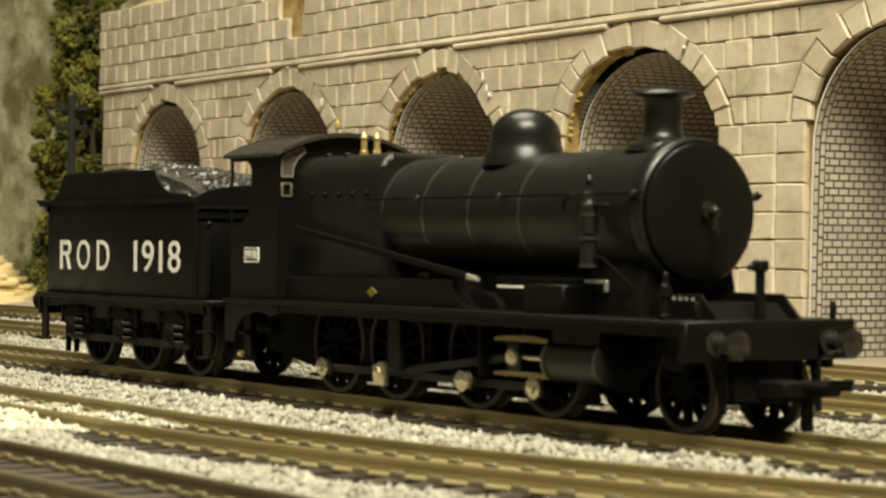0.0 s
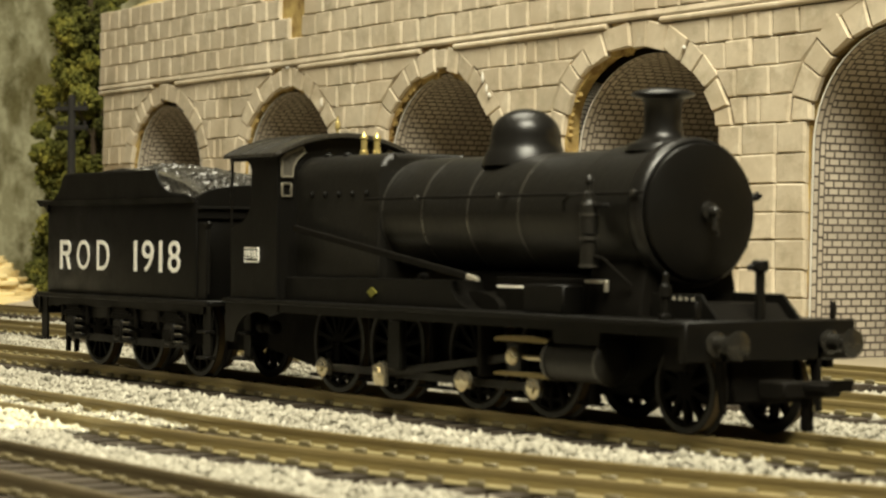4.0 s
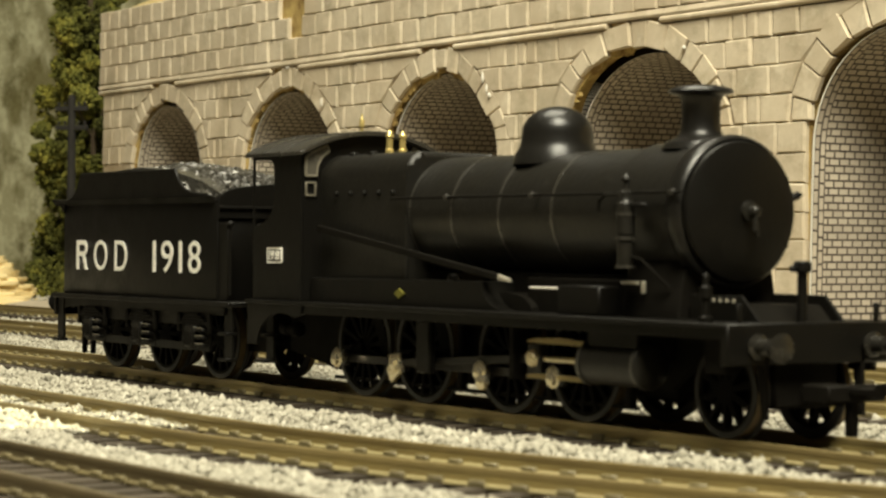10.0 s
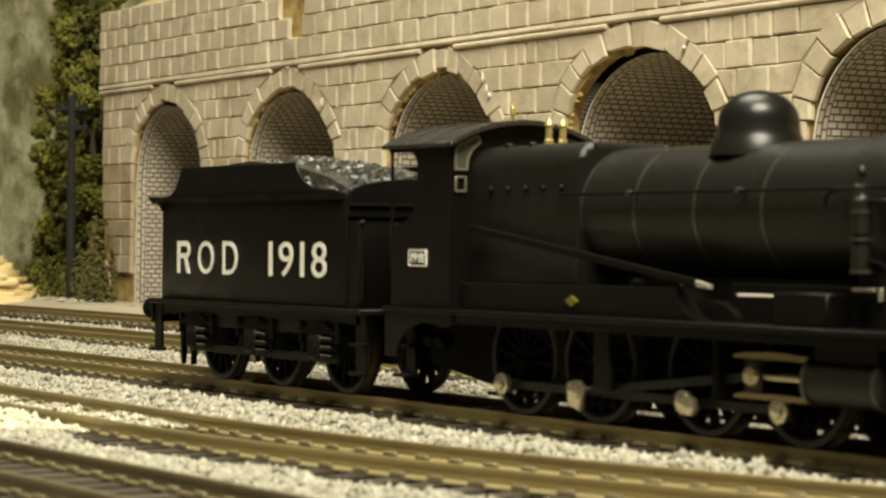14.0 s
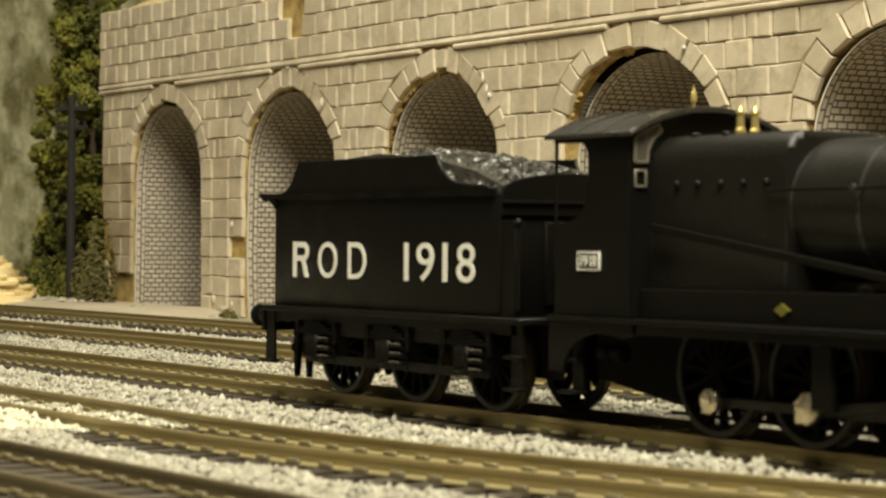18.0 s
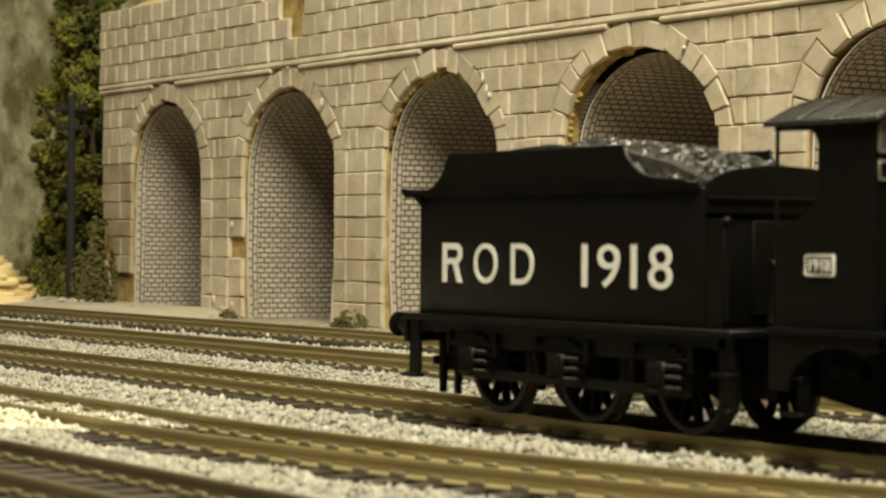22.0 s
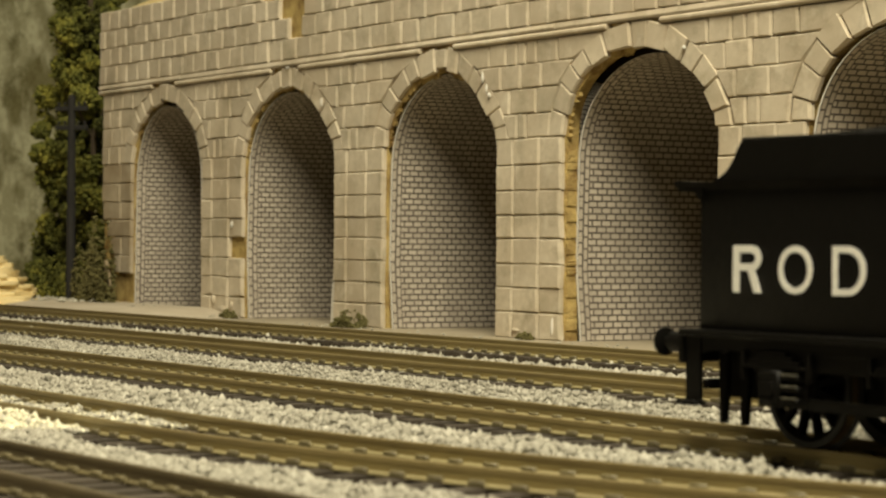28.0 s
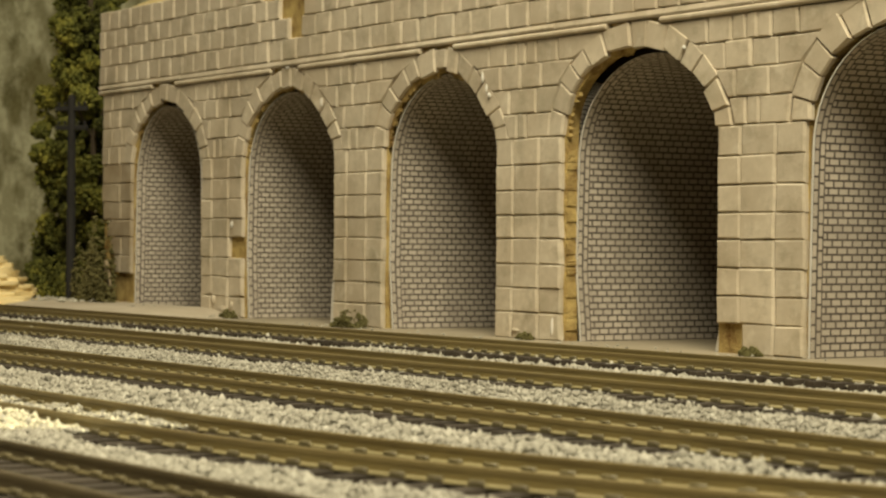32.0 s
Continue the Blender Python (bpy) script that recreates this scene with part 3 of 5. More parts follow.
def arched_wall():
    holes = {2: [(-160.0, -139.0)], 1: [(-152.0, -141.3)], 3: [(-176.0, -138.2)]}
    bm = B()
    # cork backing: piers and the arched spandrels between them
    edges = [LEFT_END] + [e for c, (l, r) in zip(ARCHES, SIDES) for e in (c - l - 0.3, c + r + 0.3)] + [RIGHT_END]
    for a, b in zip(edges[0::2], edges[1::2]):
        box(bm, a, b, 1.2, 6.5, GROUND, 137)
    for i, c in enumerate(ARCHES):
        pts = [(edges[2 * i + 2], 137), (edges[2 * i + 1], 137)] + [arch_point(i, 180 - 9 * k, 0.3) for k in range(21)]
        prism(bm, pts, "y", 1.2, 6.5)
    wall = new("wall_north", mesh_of("wall_north", bm, M_CARD))
    wall.location = Vector((WALL_X, 220, 0)) * MM
    wall.rotation_euler = (0, 0, radians(-1.146))
    tagged(wall, "buff stone-faced retaining wall with a row of arches", "wall", kind="structure")
    rnd = random.Random(11)

    def row(name, z0, z1, a0, a1, b0, b1, cuts, gap=0.13, skip=(), rough=0.0, mat=None):
        """Stones from the slanted end a (bottom, top) to the slanted end b; rough: how far worn corners stray."""
        u0, u1 = (a0, a1), (b0, b1)
        if min(u1) - max(u0) < 3:
            return
        cuts = [c for c in cuts if max(u0) + 2.5 < c < min(u1) - 2.5]
        for lo, hi in skip:
            cuts = [c for c in cuts if not lo - 4 < c < hi + 4]
            cuts = sorted(cuts + [v for v in (lo, hi) if max(u0) + 1 < v < min(u1) - 1])
        ends = [u0] + [(c, c + rnd.uniform(-0.3, 0.3)) for c in cuts] + [u1]
        for p, q in zip(ends, ends[1:]):
            mid = (p[0] + q[0]) / 2
            if any(lo < mid < hi for lo, hi in skip):
                continue
            j = [rnd.uniform(-0.18 - rough, 0.18 + rough) for _ in range(4)]
            stone(name, wall, [(p[0] + gap, z0 + gap + j[0]), (q[0] - gap, z0 + gap + j[1]), (q[1] - gap, z1 - gap + j[2]), (p[1] + gap, z1 - gap + j[3])], mat=mat)

    last = 6
    for i, (a, b) in enumerate(zip(edges[0::2], edges[1::2])):
        if i > last:
            break
        a, b = a + 0.3 if i else a, b - 0.3
        for k, (z0, z1) in enumerate(zip(ROWS_PIER, ROWS_PIER[1:])):
            skip = ()
            if i == 1 and k == 3:
                skip = ((ARCHES[0] + 65.0, b + 1),)
            if i == 0 and k < 2:
                skip = ((a - 1, b + 1),)
            if i == 4 and k == 0:
                skip = ((a - 1, ARCHES[3] + 51.2),)
            lean = max(0, 40 - z0) * 0.55 if i == 0 else 0
            cuts = [a + (b - a) * q + rnd.uniform(-0.3, 0.3) for q in (0.275, 0.667)] if i else [b - 11 - rnd.uniform(0, 2), b - 22 - rnd.uniform(-1, 2)]
            chew = [rnd.uniform(-0.7, 0.3) if i else 0.0 for _ in range(2)]
            row("pier_stone", z0, z1, a + lean, a + lean, b + chew[0], b + chew[1], cuts, skip=skip, rough=0.35 if i == 1 and k < 2 else 0.0, mat=M_BROWNED if i == 0 else None)
    for k, (z0, z1) in enumerate(zip(ROWS_SPAN, ROWS_SPAN[1:])):
        for i in range(last + 1):
            a = [ARCHES[i - 1] + ring_half(i - 1, 1, z, RING) + 0.3 if i else LEFT_END for z in (z0, z1)]
            b = [ARCHES[i] - ring_half(i, 0, z, RING) - 0.3 for z in (z0, z1)]
            cuts = [ARCHES[i - 1] + v + SPAN_SHIFT[i] + rnd.uniform(-0.4, 0.4) for v in SPAN_CUTS[k]] if i else [LEFT_END + 9 + (k % 2) * 3 + 11.8 * n for n in range(7)]
            row("spandrel_stone", z0, z1, a[0], a[1], b[0], b[1], cuts)
    for k, (z0, z1) in enumerate(zip(ROWS_TOP, ROWS_TOP[1:])):
        cuts = [PARAPET_START[k] + PARAPET_PITCH * n + rnd.uniform(-0.45, 0.45) for n in range(60)]
        row("parapet_stone", z0, z1, LEFT_END - 4, LEFT_END - 4, 330, 330, [c for c in cuts if c < 326], skip=holes.get(k, ()))
    # string course in two mouldings
    u = LEFT_END - 4
    while u < 330:
        v = u + rnd.uniform(90, 190)
        drop = rnd.uniform(-0.3, 0.25)
        bm = prism(B(), [(1.4, 100.3 + drop), (-0.9, 100.5 + drop), (-1.15, 101.2 + drop), (-0.55, 102.75), (1.4, 102.85)], "x", u, v - 0.5, 0.12)
        part("string_moulding", bm, M_STONE, wall)
        u = v
    for i in range(last + 1):
        a = ARCHES[i - 1] + ring_half(i - 1, 1, 98.6, RING) + 1.6 if i else LEFT_END - 3
        b = ARCHES[i] - ring_half(i, 0, 98.6, RING) - 1.6
        bm = prism(B(), [(1.4, 98.25), (-0.8, 98.3), (-1.5, 98.9), (-1.5, 99.6), (-0.9, 100.2), (1.4, 100.25)], "x", a, b, 0.25)
        part("string_moulding", bm, M_STONE, wall)
    # voussoirs, uneven as they were cut from the sheet
    for i in range(last):
        angs = [180 - 180 * n / 13 + (rnd.uniform(-2.6, 2.6) if 0 < n < 13 else 0) for n in range(14)]
        for p, q in zip(angs, angs[1:]):
            g, jo, ji, tip = 0.4, rnd.uniform(-0.7, 0.7), rnd.uniform(-1.2, 0.4), rnd.uniform(-0.9, 0.9)
            quad = [arch_point(i, p - g, ji + max(0, tip)), arch_point(i, q + g, ji - min(0, tip)), arch_point(i, q + g * 0.8, RING + jo), arch_point(i, p - g * 0.8, RING + jo + 0.4 * tip)]
            stone("voussoir", wall, quad, inset=0.4, lift=0.6 + rnd.uniform(-0.15, 0.3))
    # torn cork standing out behind the stones round the openings
    for i, (top, deep_most) in enumerate(((150, 1.2), (70, 2.6), (60, 3.0), (95, 2.2))):
        a = 182.0
        while a > top:
            d, deep = rnd.uniform(4, 10), rnd.uniform(0.5, deep_most)
            pts = [arch_point(i, a - d * f, r) for f, r in ((0.0, 1.2), (1.0, 1.2), (1.0, -0.4 * deep), (0.75, -deep), (0.45, -deep * rnd.uniform(0.5, 0.9)), (0.2, -deep), (0.0, -0.5 * deep))]
            part("torn_cork", prism(B(), pts, "y", 1.3, 2.8), M_CARD, wall, "torn brown cork edge")
            a -= d
        # ragged crumbs down the jamb
        z = 60.0
        while z > 2 and i == 3:
            h, deep = rnd.uniform(1.5, 5), rnd.uniform(0.1, 0.6)
            u0 = ARCHES[i] - SIDES[i][0]
            pts = [(u0 - 1.0, z - h), (u0 + deep * 0.6, z - h), (u0 + deep, z - h * 0.7), (u0 + deep * 0.5, z - h * 0.45), (u0 + deep, z - h * 0.2), (u0 + deep * 0.4, z), (u0 - 1.0, z)]
            part("torn_cork", prism(B(), pts, "y", 1.6, 5.8), M_CARD, wall, "torn brown cork edge")
            z -= h + rnd.uniform(0, 3)
    for u, z, w, h in ((-5.5, 87, 1.2, 4.2), (-3.0, 83, 0.9, 3.0), (-1.4, 80.5, 2.0, 1.8), (-24, 99.6, 4.0, 0.6), (-123, 84, 0.7, 4.0), (-152, 99.6, 3.0, 0.8), (108.6, 89.6, 1.6, 1.4), (-201.5, 35.5, 2.2, 2.8),
                       (16, -1.5, 4.5, 1.4), (38.5, 0.5, 0.8, 6.0), (-219, 3.0, 5.0, 4.5), (-211, -1.0, 7.0, 3.5), (-202, 1.0, 3.5, 4.0)):
        bm = bmesh.new()
        bmesh.ops.create_icosphere(bm, subdivisions=2, radius=1)
        for v in bm.verts:
            k = 1 + 0.5 * noise.noise(v.co * 1.7 + Vector((u, z, 0)))
            v.co = Vector((u + v.co.x * w * 0.5 * k, -0.7 + v.co.y * 0.6, z + v.co.z * h * 0.5 * k))
        part("plaster_chip", bm, M_PAPER if z > 10 or w < 3 else M_STONE, wall, "pale plaster chip")
    return wall


def tunnel_liners():
    """Barrel linings of printed brick paper behind the arches."""
    for i, c in enumerate(ARCHES[:6]):
        set_back = (0.7, 1.5, 1.8, 5.4, 0.5, 0.7)[i]
        lw, rw, rise, depth = (33.0, 38.9, 39.6, 41.3, 37.3, 37.6)[i], SIDES[i][1] - 1.2, 34.0, 62
        thing = base("tunnel_lining", "grey-buff printed brick paper lining inside a dark arch", "tunnel lining", (WALL_X + c, 220 - 0.02 * c + set_back, 0), "arch linings")
        thing.rotation_euler = (0, 0, radians(-1.146))
        foot = (0.6, -1.4, -2.4, -2.6, 0.4, 0.4)[i]
        prof = [(-lw - foot - 0.9, GROUND), (-lw - 0.9, 20), (-lw - 0.5, 40)] + [(p[0], p[1]) for p in arc(0, 56, lw, rise, 180, 90, 13)] + [(p[0], p[1]) for p in arc(0, 56, rw, rise, 90, 0, 13)[1:]] + [(rw + 0.6, 40), (rw + 1.1, 20), (rw + 1.3, GROUND)]
        run = [0.0]
        for p, q in zip(prof, prof[1:]):
            run.append(run[-1] + math.hypot(q[0] - p[0], q[1] - p[1]))
        cols = [0.0, 8, 16, 24, 32, 40, 48, depth]
        k = len(prof)

        def sheet(name, verts, faces, uvs, mat):
            ob = raw(name, verts, faces, [mat], thing, smooth=True)
            layer = ob.data.uv_layers.new(name="sheet")
            for lp in ob.data.loops:
                layer.data[lp.index].uv = uvs[lp.vertex_index]
            solid = ob.modifiers.new("paper_thickness", "SOLIDIFY")
            solid.thickness, solid.offset, solid.use_rim = 0.0004, 0.0, False
            return ob

        verts = [(u, d + 0.4, z) for d in cols for u, z in prof]
        uvs = [(d, s) for d in cols for s in run]
        faces = [(a * k + b, a * k + b + 1, (a + 1) * k + b + 1, (a + 1) * k + b) for a in range(len(cols) - 1) for b in range(k - 1)]
        sheet("brick_sheet", verts, faces, uvs, M_BRICK)
        # black sheet added at the back to stand in for deep shade
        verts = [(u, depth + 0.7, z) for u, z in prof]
        sheet("shade_sheet", verts, [tuple(range(k))], [(u + 100.0, z) for u, z in prof], M_SOOT)
        verts = [(u * f, d, z) for d in (0.0, 0.35) for f, (u, z) in [(1.0 + 0.2 / 35, p) for p in prof] + [(1.0 - 0.4 / 35, p) for p in prof]]
        n2 = 2 * k
        faces = []
        for b in range(k - 1):
            faces += [(b, b + 1, k + b + 1, k + b), (n2 + b, n2 + b + 1, n2 + k + b + 1, n2 + k + b), (b, b + 1, n2 + b + 1, n2 + b), (k + b, k + b + 1, n2 + k + b + 1, n2 + k + b)]
        if i in (1, 3):
            bm = prism(B(), [(rw + 0.9 - 1.5 * i, GROUND), (rw + 2.0, GROUND), (rw + 1.6, 13), (rw + 1.2, 13 + 4 * i), (rw + 0.4 - 0.4 * i, 8)], "y", -1.3, -0.9)
            part("paper_flap", bm, M_PAPER, thing, "curled white corner of the paper")
        raw("paper_edge", verts, faces, [M_PAPER], thing, "white cut edge of the paper")


# ---- the engine and its tender; x is measured from the front buffer faces, z from the rail tops ----
AXLE_DRIVE, AXLE_PONY, AXLE_TEND = 9.35, 7.0, 8.6
DRIVERS = [-48.9, -69.8, -96.2, -116.8]
PONY_X = -14.8
TENDER_AXLES = [-224.5, -199.4, -174.3]
CRANK = 4.4
MAIN = 2
CONROD = 42.6
ROLL = 9.12


def spoked_wheel(bm, r, y, out, spokes, rim=1.5, hub=1.9, thick=1.5):
    """A spoked wheel in the xz plane, all of one casting; out is +1 or -1, the side its face is on."""
    f, b = y + out * thick / 2, y - out * thick / 2
    n, rings = spokes, []
    for rad, half in ((hub, 0.5), (r - rim, 0.42), (r - 0.5, 0.42)):
        w = min(half / rad, math.pi / n * 0.8)
        rings.append([[bm.verts.new((rad * math.sin(a), d, rad * math.cos(a))) for k in range(n) for a in (math.tau * k / n - w, math.tau * k / n + w)] for d in (f - out * (0.15 if rad > hub else 0.0), b)])
    m = 2 * n
    for layer in (0, 1):
        bm.faces.new(rings[0][layer])
        for k in range(m):
            k2 = (k + 1) % m
            if k % 2 == 0:
                bm.faces.new((rings[0][layer][k], rings[0][layer][k2], rings[1][layer][k2], rings[1][layer][k]))
            bm.faces.new((rings[1][layer][k], rings[1][layer][k2], rings[2][layer][k2], rings[2][layer][k]))
    for k in range(m):
        k2 = (k + 1) % m
        bm.faces.new((rings[2][0][k], rings[2][0][k2], rings[2][1][k2], rings[2][1][k]))
        if k % 2 == 0:
            for e in (k, k2):
                bm.faces.new((rings[0][0][e], rings[1][0][e], rings[1][1][e], rings[0][1][e]))
        else:
            bm.faces.new((rings[1][0][k], rings[1][0][k2], rings[1][1][k2], rings[1][1][k]))
            bm.faces.new((rings[0][0][k], rings[0][0][k2], rings[0][1][k2], rings[0][1][k]))
    return bm


def wheelset(name, parent, x, z, r, spokes, crank=False, boss=""):
    axle = part(name, lathe(B(), [(0.9, -8.5), (0.9, 8.5)], "y", seg=12), M_WHEEL, parent, at=(x, 0, z))
    for out in (-1, 1):
        bm = spoked_wheel(B(), r, out * 8.6, out, spokes)
        if crank:
            # crank boss and balance weight
            box(bm, -1.3, 1.3, out * 8.0, out * 9.7, -CRANK - 0.6, 0, 0.3)
            prism(bm, [(r * 0.8 * math.cos(a), r * 0.8 * math.sin(a)) for a in [radians(v) for v in range(40, 141, 10)]], "y", out * 8.1, out * 9.2)
        part("wheel", bm, M_WHEEL, axle)
        bm = lathe(B(), [(r - 0.95, out * 9.36), (r - 0.06, out * 9.36), (r + 0.02, out * 9.2), (r + 0.02, out * 7.75), (r + 0.7, out * 7.6), (r + 0.7, out * 7.3), (r - 0.95, out * 7.3)], "y", seg=40, cap=False)
        tyre = part("tyre", bm, M_TYRE, axle)
        part("tread", lathe(B(), [(r + 0.04, out * 9.1), (r + 0.05, out * 7.8)], "y", seg=40, cap=False), M_TREAD, tyre, "rubbed brown tread")
        if crank:
            bm = lathe(B(), [(0.85, out * 9.3), (0.85, out * 12.6), (1.05, out * 12.65), (1.05, out * 12.75), (1.85, out * 12.8), (1.95, out * 13.0), (1.75, out * 13.25), (0.9, out * 13.5), (0.0, out * 13.55)], "y", (0, 0, -CRANK), 10)
            pin = part("crank_pin", bm, M_STEEL, axle)
            part("nut", lathe(B(), [(1.1, out * 13.3), (1.1, out * 14.0), (0.8, out * 14.2), (0, out * 14.2)], "y", (0.5, 0, -CRANK + 0.2), 6), M_STEEL, pin)
            if boss == "round":
                part("rod_boss", lathe(B(), [(1.35, out * 12.9), (1.5, out * 13.1), (1.4, out * 13.9), (0.9, out * 14.2), (0, out * 14.25)], "y", (2.3, 0, -CRANK + 0.3), 12), M_STEEL, pin)
            if boss == "square":
                part("rod_boss", prism(B(), [(-0.2, -CRANK - 2.2), (2.9, -CRANK - 2.2), (2.7, -CRANK + 1.4), (1.4, -CRANK + 2.1), (-0.2, -CRANK + 1.6)], "y", min(out * 12.7, out * 13.9), max(out * 12.7, out * 13.9), 0.25, 2), M_STEEL, pin)
    return axle


def roof_arc(half, z, rise, n=24):
    """A shallow circular arc from +half to -half over the cab, as (y, z)."""
    r = (half * half + rise * rise) / (2 * rise)
    top = math.asin(half / r)
    return [(r * math.sin(top - 2 * top * i / n), z + rise - r + r * math.cos(top - 2 * top * i / n)) for i in range(n + 1)]


def locomotive():
    L = base("steam_locomotive", "black model steam locomotive with brass safety valves on the track", "model locomotive")
    moving = {}
    # boiler and its bands
    bm = lathe(B(), [(10.3, -101), (10.3, -40)], "x", (0, 0, 33.5), 56)
    boiler = part("boiler", bm, M_BOILER, L, "satin black boiler barrel")
    for x in (-57.2, -72.3, -86.7, -100.2):
        part("boiler_band", lathe(B(), [(10.2, -0.32), (10.4, -0.27), (10.4, 0.27), (10.2, 0.32)], "x", (x, 0, 33.5), 56, cap=False), M_BAND, boiler)
    # firebox with rounded shoulders
    sec = [(-10.9, 18)] + [(-10.9, 39.5)] + [(p[0], p[1]) for p in arc(-6.4, 40.4, 4.5, 4.5, 175, 95, 8)] + [(p[0], p[1]) for p in arc(6.4, 40.4, 4.5, 4.5, 85, 5, 8)] + [(10.9, 39.5), (10.9, 18)]
    fire = part("firebox", prism(B(), sec, "x", -131, -100.3, 1.2, 6), M_BOILER, L)
    bolt = part("washout_plug", lathe(B(), [(0.6, 0), (0.6, -0.4), (0.35, -0.7), (0, -0.75)], "y", (0, 0, 0), 10), M_BLACK, fire, at=(-124.4, -10.8, 37.4))
    for k in range(1, 5):
        again(bolt, (-124.4 + k * 5.0, -10.8, 37.4))
    for x in (-124.5, -117.5):
        part("washout_plug", lathe(B(), [(0.9, 0), (0.9, 0.4), (0.5, 0.7), (0, 0.75)], "z", (x, -7.2, 44.6), 10), M_BLACK, fire)
    # smokebox, saddle, door
    bm = lathe(B(), [(10.6, -40.5), (10.95, -40.2), (10.95, -24.6), (10.95, -24.2), (10.4, -24.0)], "x", (0, 0, 33.5), 64)
    smoke = part("smokebox", bm, M_BOILER, L, "matt black smokebox")
    bm = lathe(B(), [(10.75, -23.2), (10.8, -22.7), (10.6, -22.25), (8.6, -21.5), (6.0, -21.0), (3, -20.65), (0, -20.5)], "x", (0, 0, 33.5), 56)
    ring = lathe(B(), [(10.8, -26.6), (11.5, -26.4), (11.75, -26.0), (11.75, -24.0), (11.55, -23.4), (11.1, -23.1), (10.7, -23.4)], "x", (0, 0, 33.5), 64, cap=False)
    part("smokebox_ring", ring, M_DOME, smoke, "glossy black smokebox front ring")
    door = part("smokebox_door", bm, M_BLACK, smoke, "round domed smokebox door")
    bm = lathe(B(), [(1.7, -20.8), (1.6, -20.0), (0.9, -19.7), (0.85, -18.7), (0.5, -18.3), (0, -18.2)], "x", (0, 0, 33.5), 16)
    tube(bm, [(-19.2, 0, 33.5), (-19.0, 0.5, 29.8)], 0.3)
    tube(bm, [(-18.7, 0, 33.5), (-18.5, -0.7, 30.6)], 0.3)
    part("door_handle", bm, M_BOILER, door, "worn black door dart")
    for z in (38.5, 28.5):
        part("hinge_strap", box(B(), -22.8, -22.0, 6.4, 9.4, z - 0.5, z + 0.5, 0.2), M_BLACK, door)
    bm = tube(B(), [(-23.6, 11.0, 35.6), (-23.4, 12.6, 36.1)], 0.5)
    lathe(bm, [(0.9, 36.0), (0.5, 36.6), (0.0, 37.0)], "z", (-23.4, 12.2, 0), 8)
    part("lamp_bracket", bm, M_BLACK, smoke)
    prof = [(-9.8, 16.8), (-9.8, 20), (-8.6, 24.5), (-7.5, 27), (7.5, 27), (8.6, 24.5), (9.8, 20), (9.8, 16.8)]
    part("smokebox_saddle", prism(B(), prof, "x", -39, -25.0, 0.4), M_SOOT, L)
    # chimney and dome
    bm = lathe(B(), [(6.2, 43.2), (5.6, 44.3), (4.4, 44.8), (3.5, 45.4), (3.15, 46.2), (3.0, 47.5), (3.05, 50.6), (3.4, 51.5), (4.9, 51.95), (5.15, 52.2), (4.8, 52.6), (3.4, 53.05), (2.7, 52.6), (2.6, 47)], "z", (-32.0, 0, 0), 40)
    part("chimney", bm, M_DOME, L, "black flared chimney with a raised lip")
    bm = lathe(B(), [(7.6, 41.8), (7.2, 43.6), (6.6, 44.5), (6.2, 45.6), (6.1, 47)] + [(6.1 * math.cos(radians(a)), 47 + 4.7 * math.sin(radians(a))) for a in range(10, 91, 10)], "z", (-69.6, 0, 0), 44)
    part("dome", bm, M_DOME, L, "glossy black steam dome")
    # safety valves and whistle
    for y in (-1.45, 1.45):
        bm = lathe(B(), [(0.85, 45.2), (0.85, 45.9), (0.62, 46.1), (0.62, 48.2), (0.8, 48.3), (0.78, 48.6), (0.4, 49.1), (0.18, 49.6), (0, 49.7)], "z", (-121.2, y, 0), 14)
        part("safety_valve", bm, M_BRASS, L, "polished brass safety valve")
    bm = lathe(B(), [(0.3, 49), (0.3, 50.6), (0.52, 50.8), (0.52, 52), (0.25, 52.5), (0.15, 53.3), (0, 53.4)], "z", (-134.6, 0.5, 0), 12)
    part("whistle", bm, M_BRASS, L, "polished brass whistle")
    # cab: sides with a curved cut-out, front with windows, roof
    side = [(-149.4, 17.3), (-130.6, 17.3), (-130.6, 45.4), (-150, 45.4), (-150, 44.2), (-142.6, 44.2)]
    side += [(p[0], p[1]) for p in arc(-143.2, 42.0, 2.2, 2.2, 80, 0, 6)] + [(-141.0, 37.5)] + [(p[0], p[1]) for p in arc(-146.0, 37.5, 5.0, 5.5, 0, -80, 8)] + [(-147.5, 31.5), (-149.4, 31.0)]
    cab = part("cab", box(B(), -132.4, -131.6, -8, 8, 45.0, 48.0, 0.1), M_BLACK, L)
    for y in (-15.2, 14.6):
        sheet = part("cab_side", prism(B(), side, "y", y, y + 0.6, 0.08), M_BLACK, cab)
        part("handrail", tube(B(), [(-149.6, y + 0.3, 24), (-149.6, y + 0.3, 45)], 0.3), M_BLACK, sheet)
    part("cab_floor", box(B(), -150, -131.3, -14.6, 14.6, 16.6, 17.4), M_SOOT, cab)
    front = [(-14.6, 17.4), (14.6, 17.4)] + [(p[0], p[1]) for p in roof_arc(14.6, 45.3, 3.7)]
    part("cab_front", prism(B(), front, "x", -131.3, -130.6), M_BLACK, cab)
    for s in (-1, 1):
        rim = [(14.2, 40.9), (14.2, 44.4), (13.2, 45.3), (9.6, 46.8), (9.2, 45.7), (10.9, 44.3), (11.7, 42.8), (11.9, 40.9)]
        part("window_frame", tube(B(), [(-130.5, s * u, z) for u, z in rim + rim[:1]], 0.32, 6), M_RIM, cab, "dull metal cab window rim")
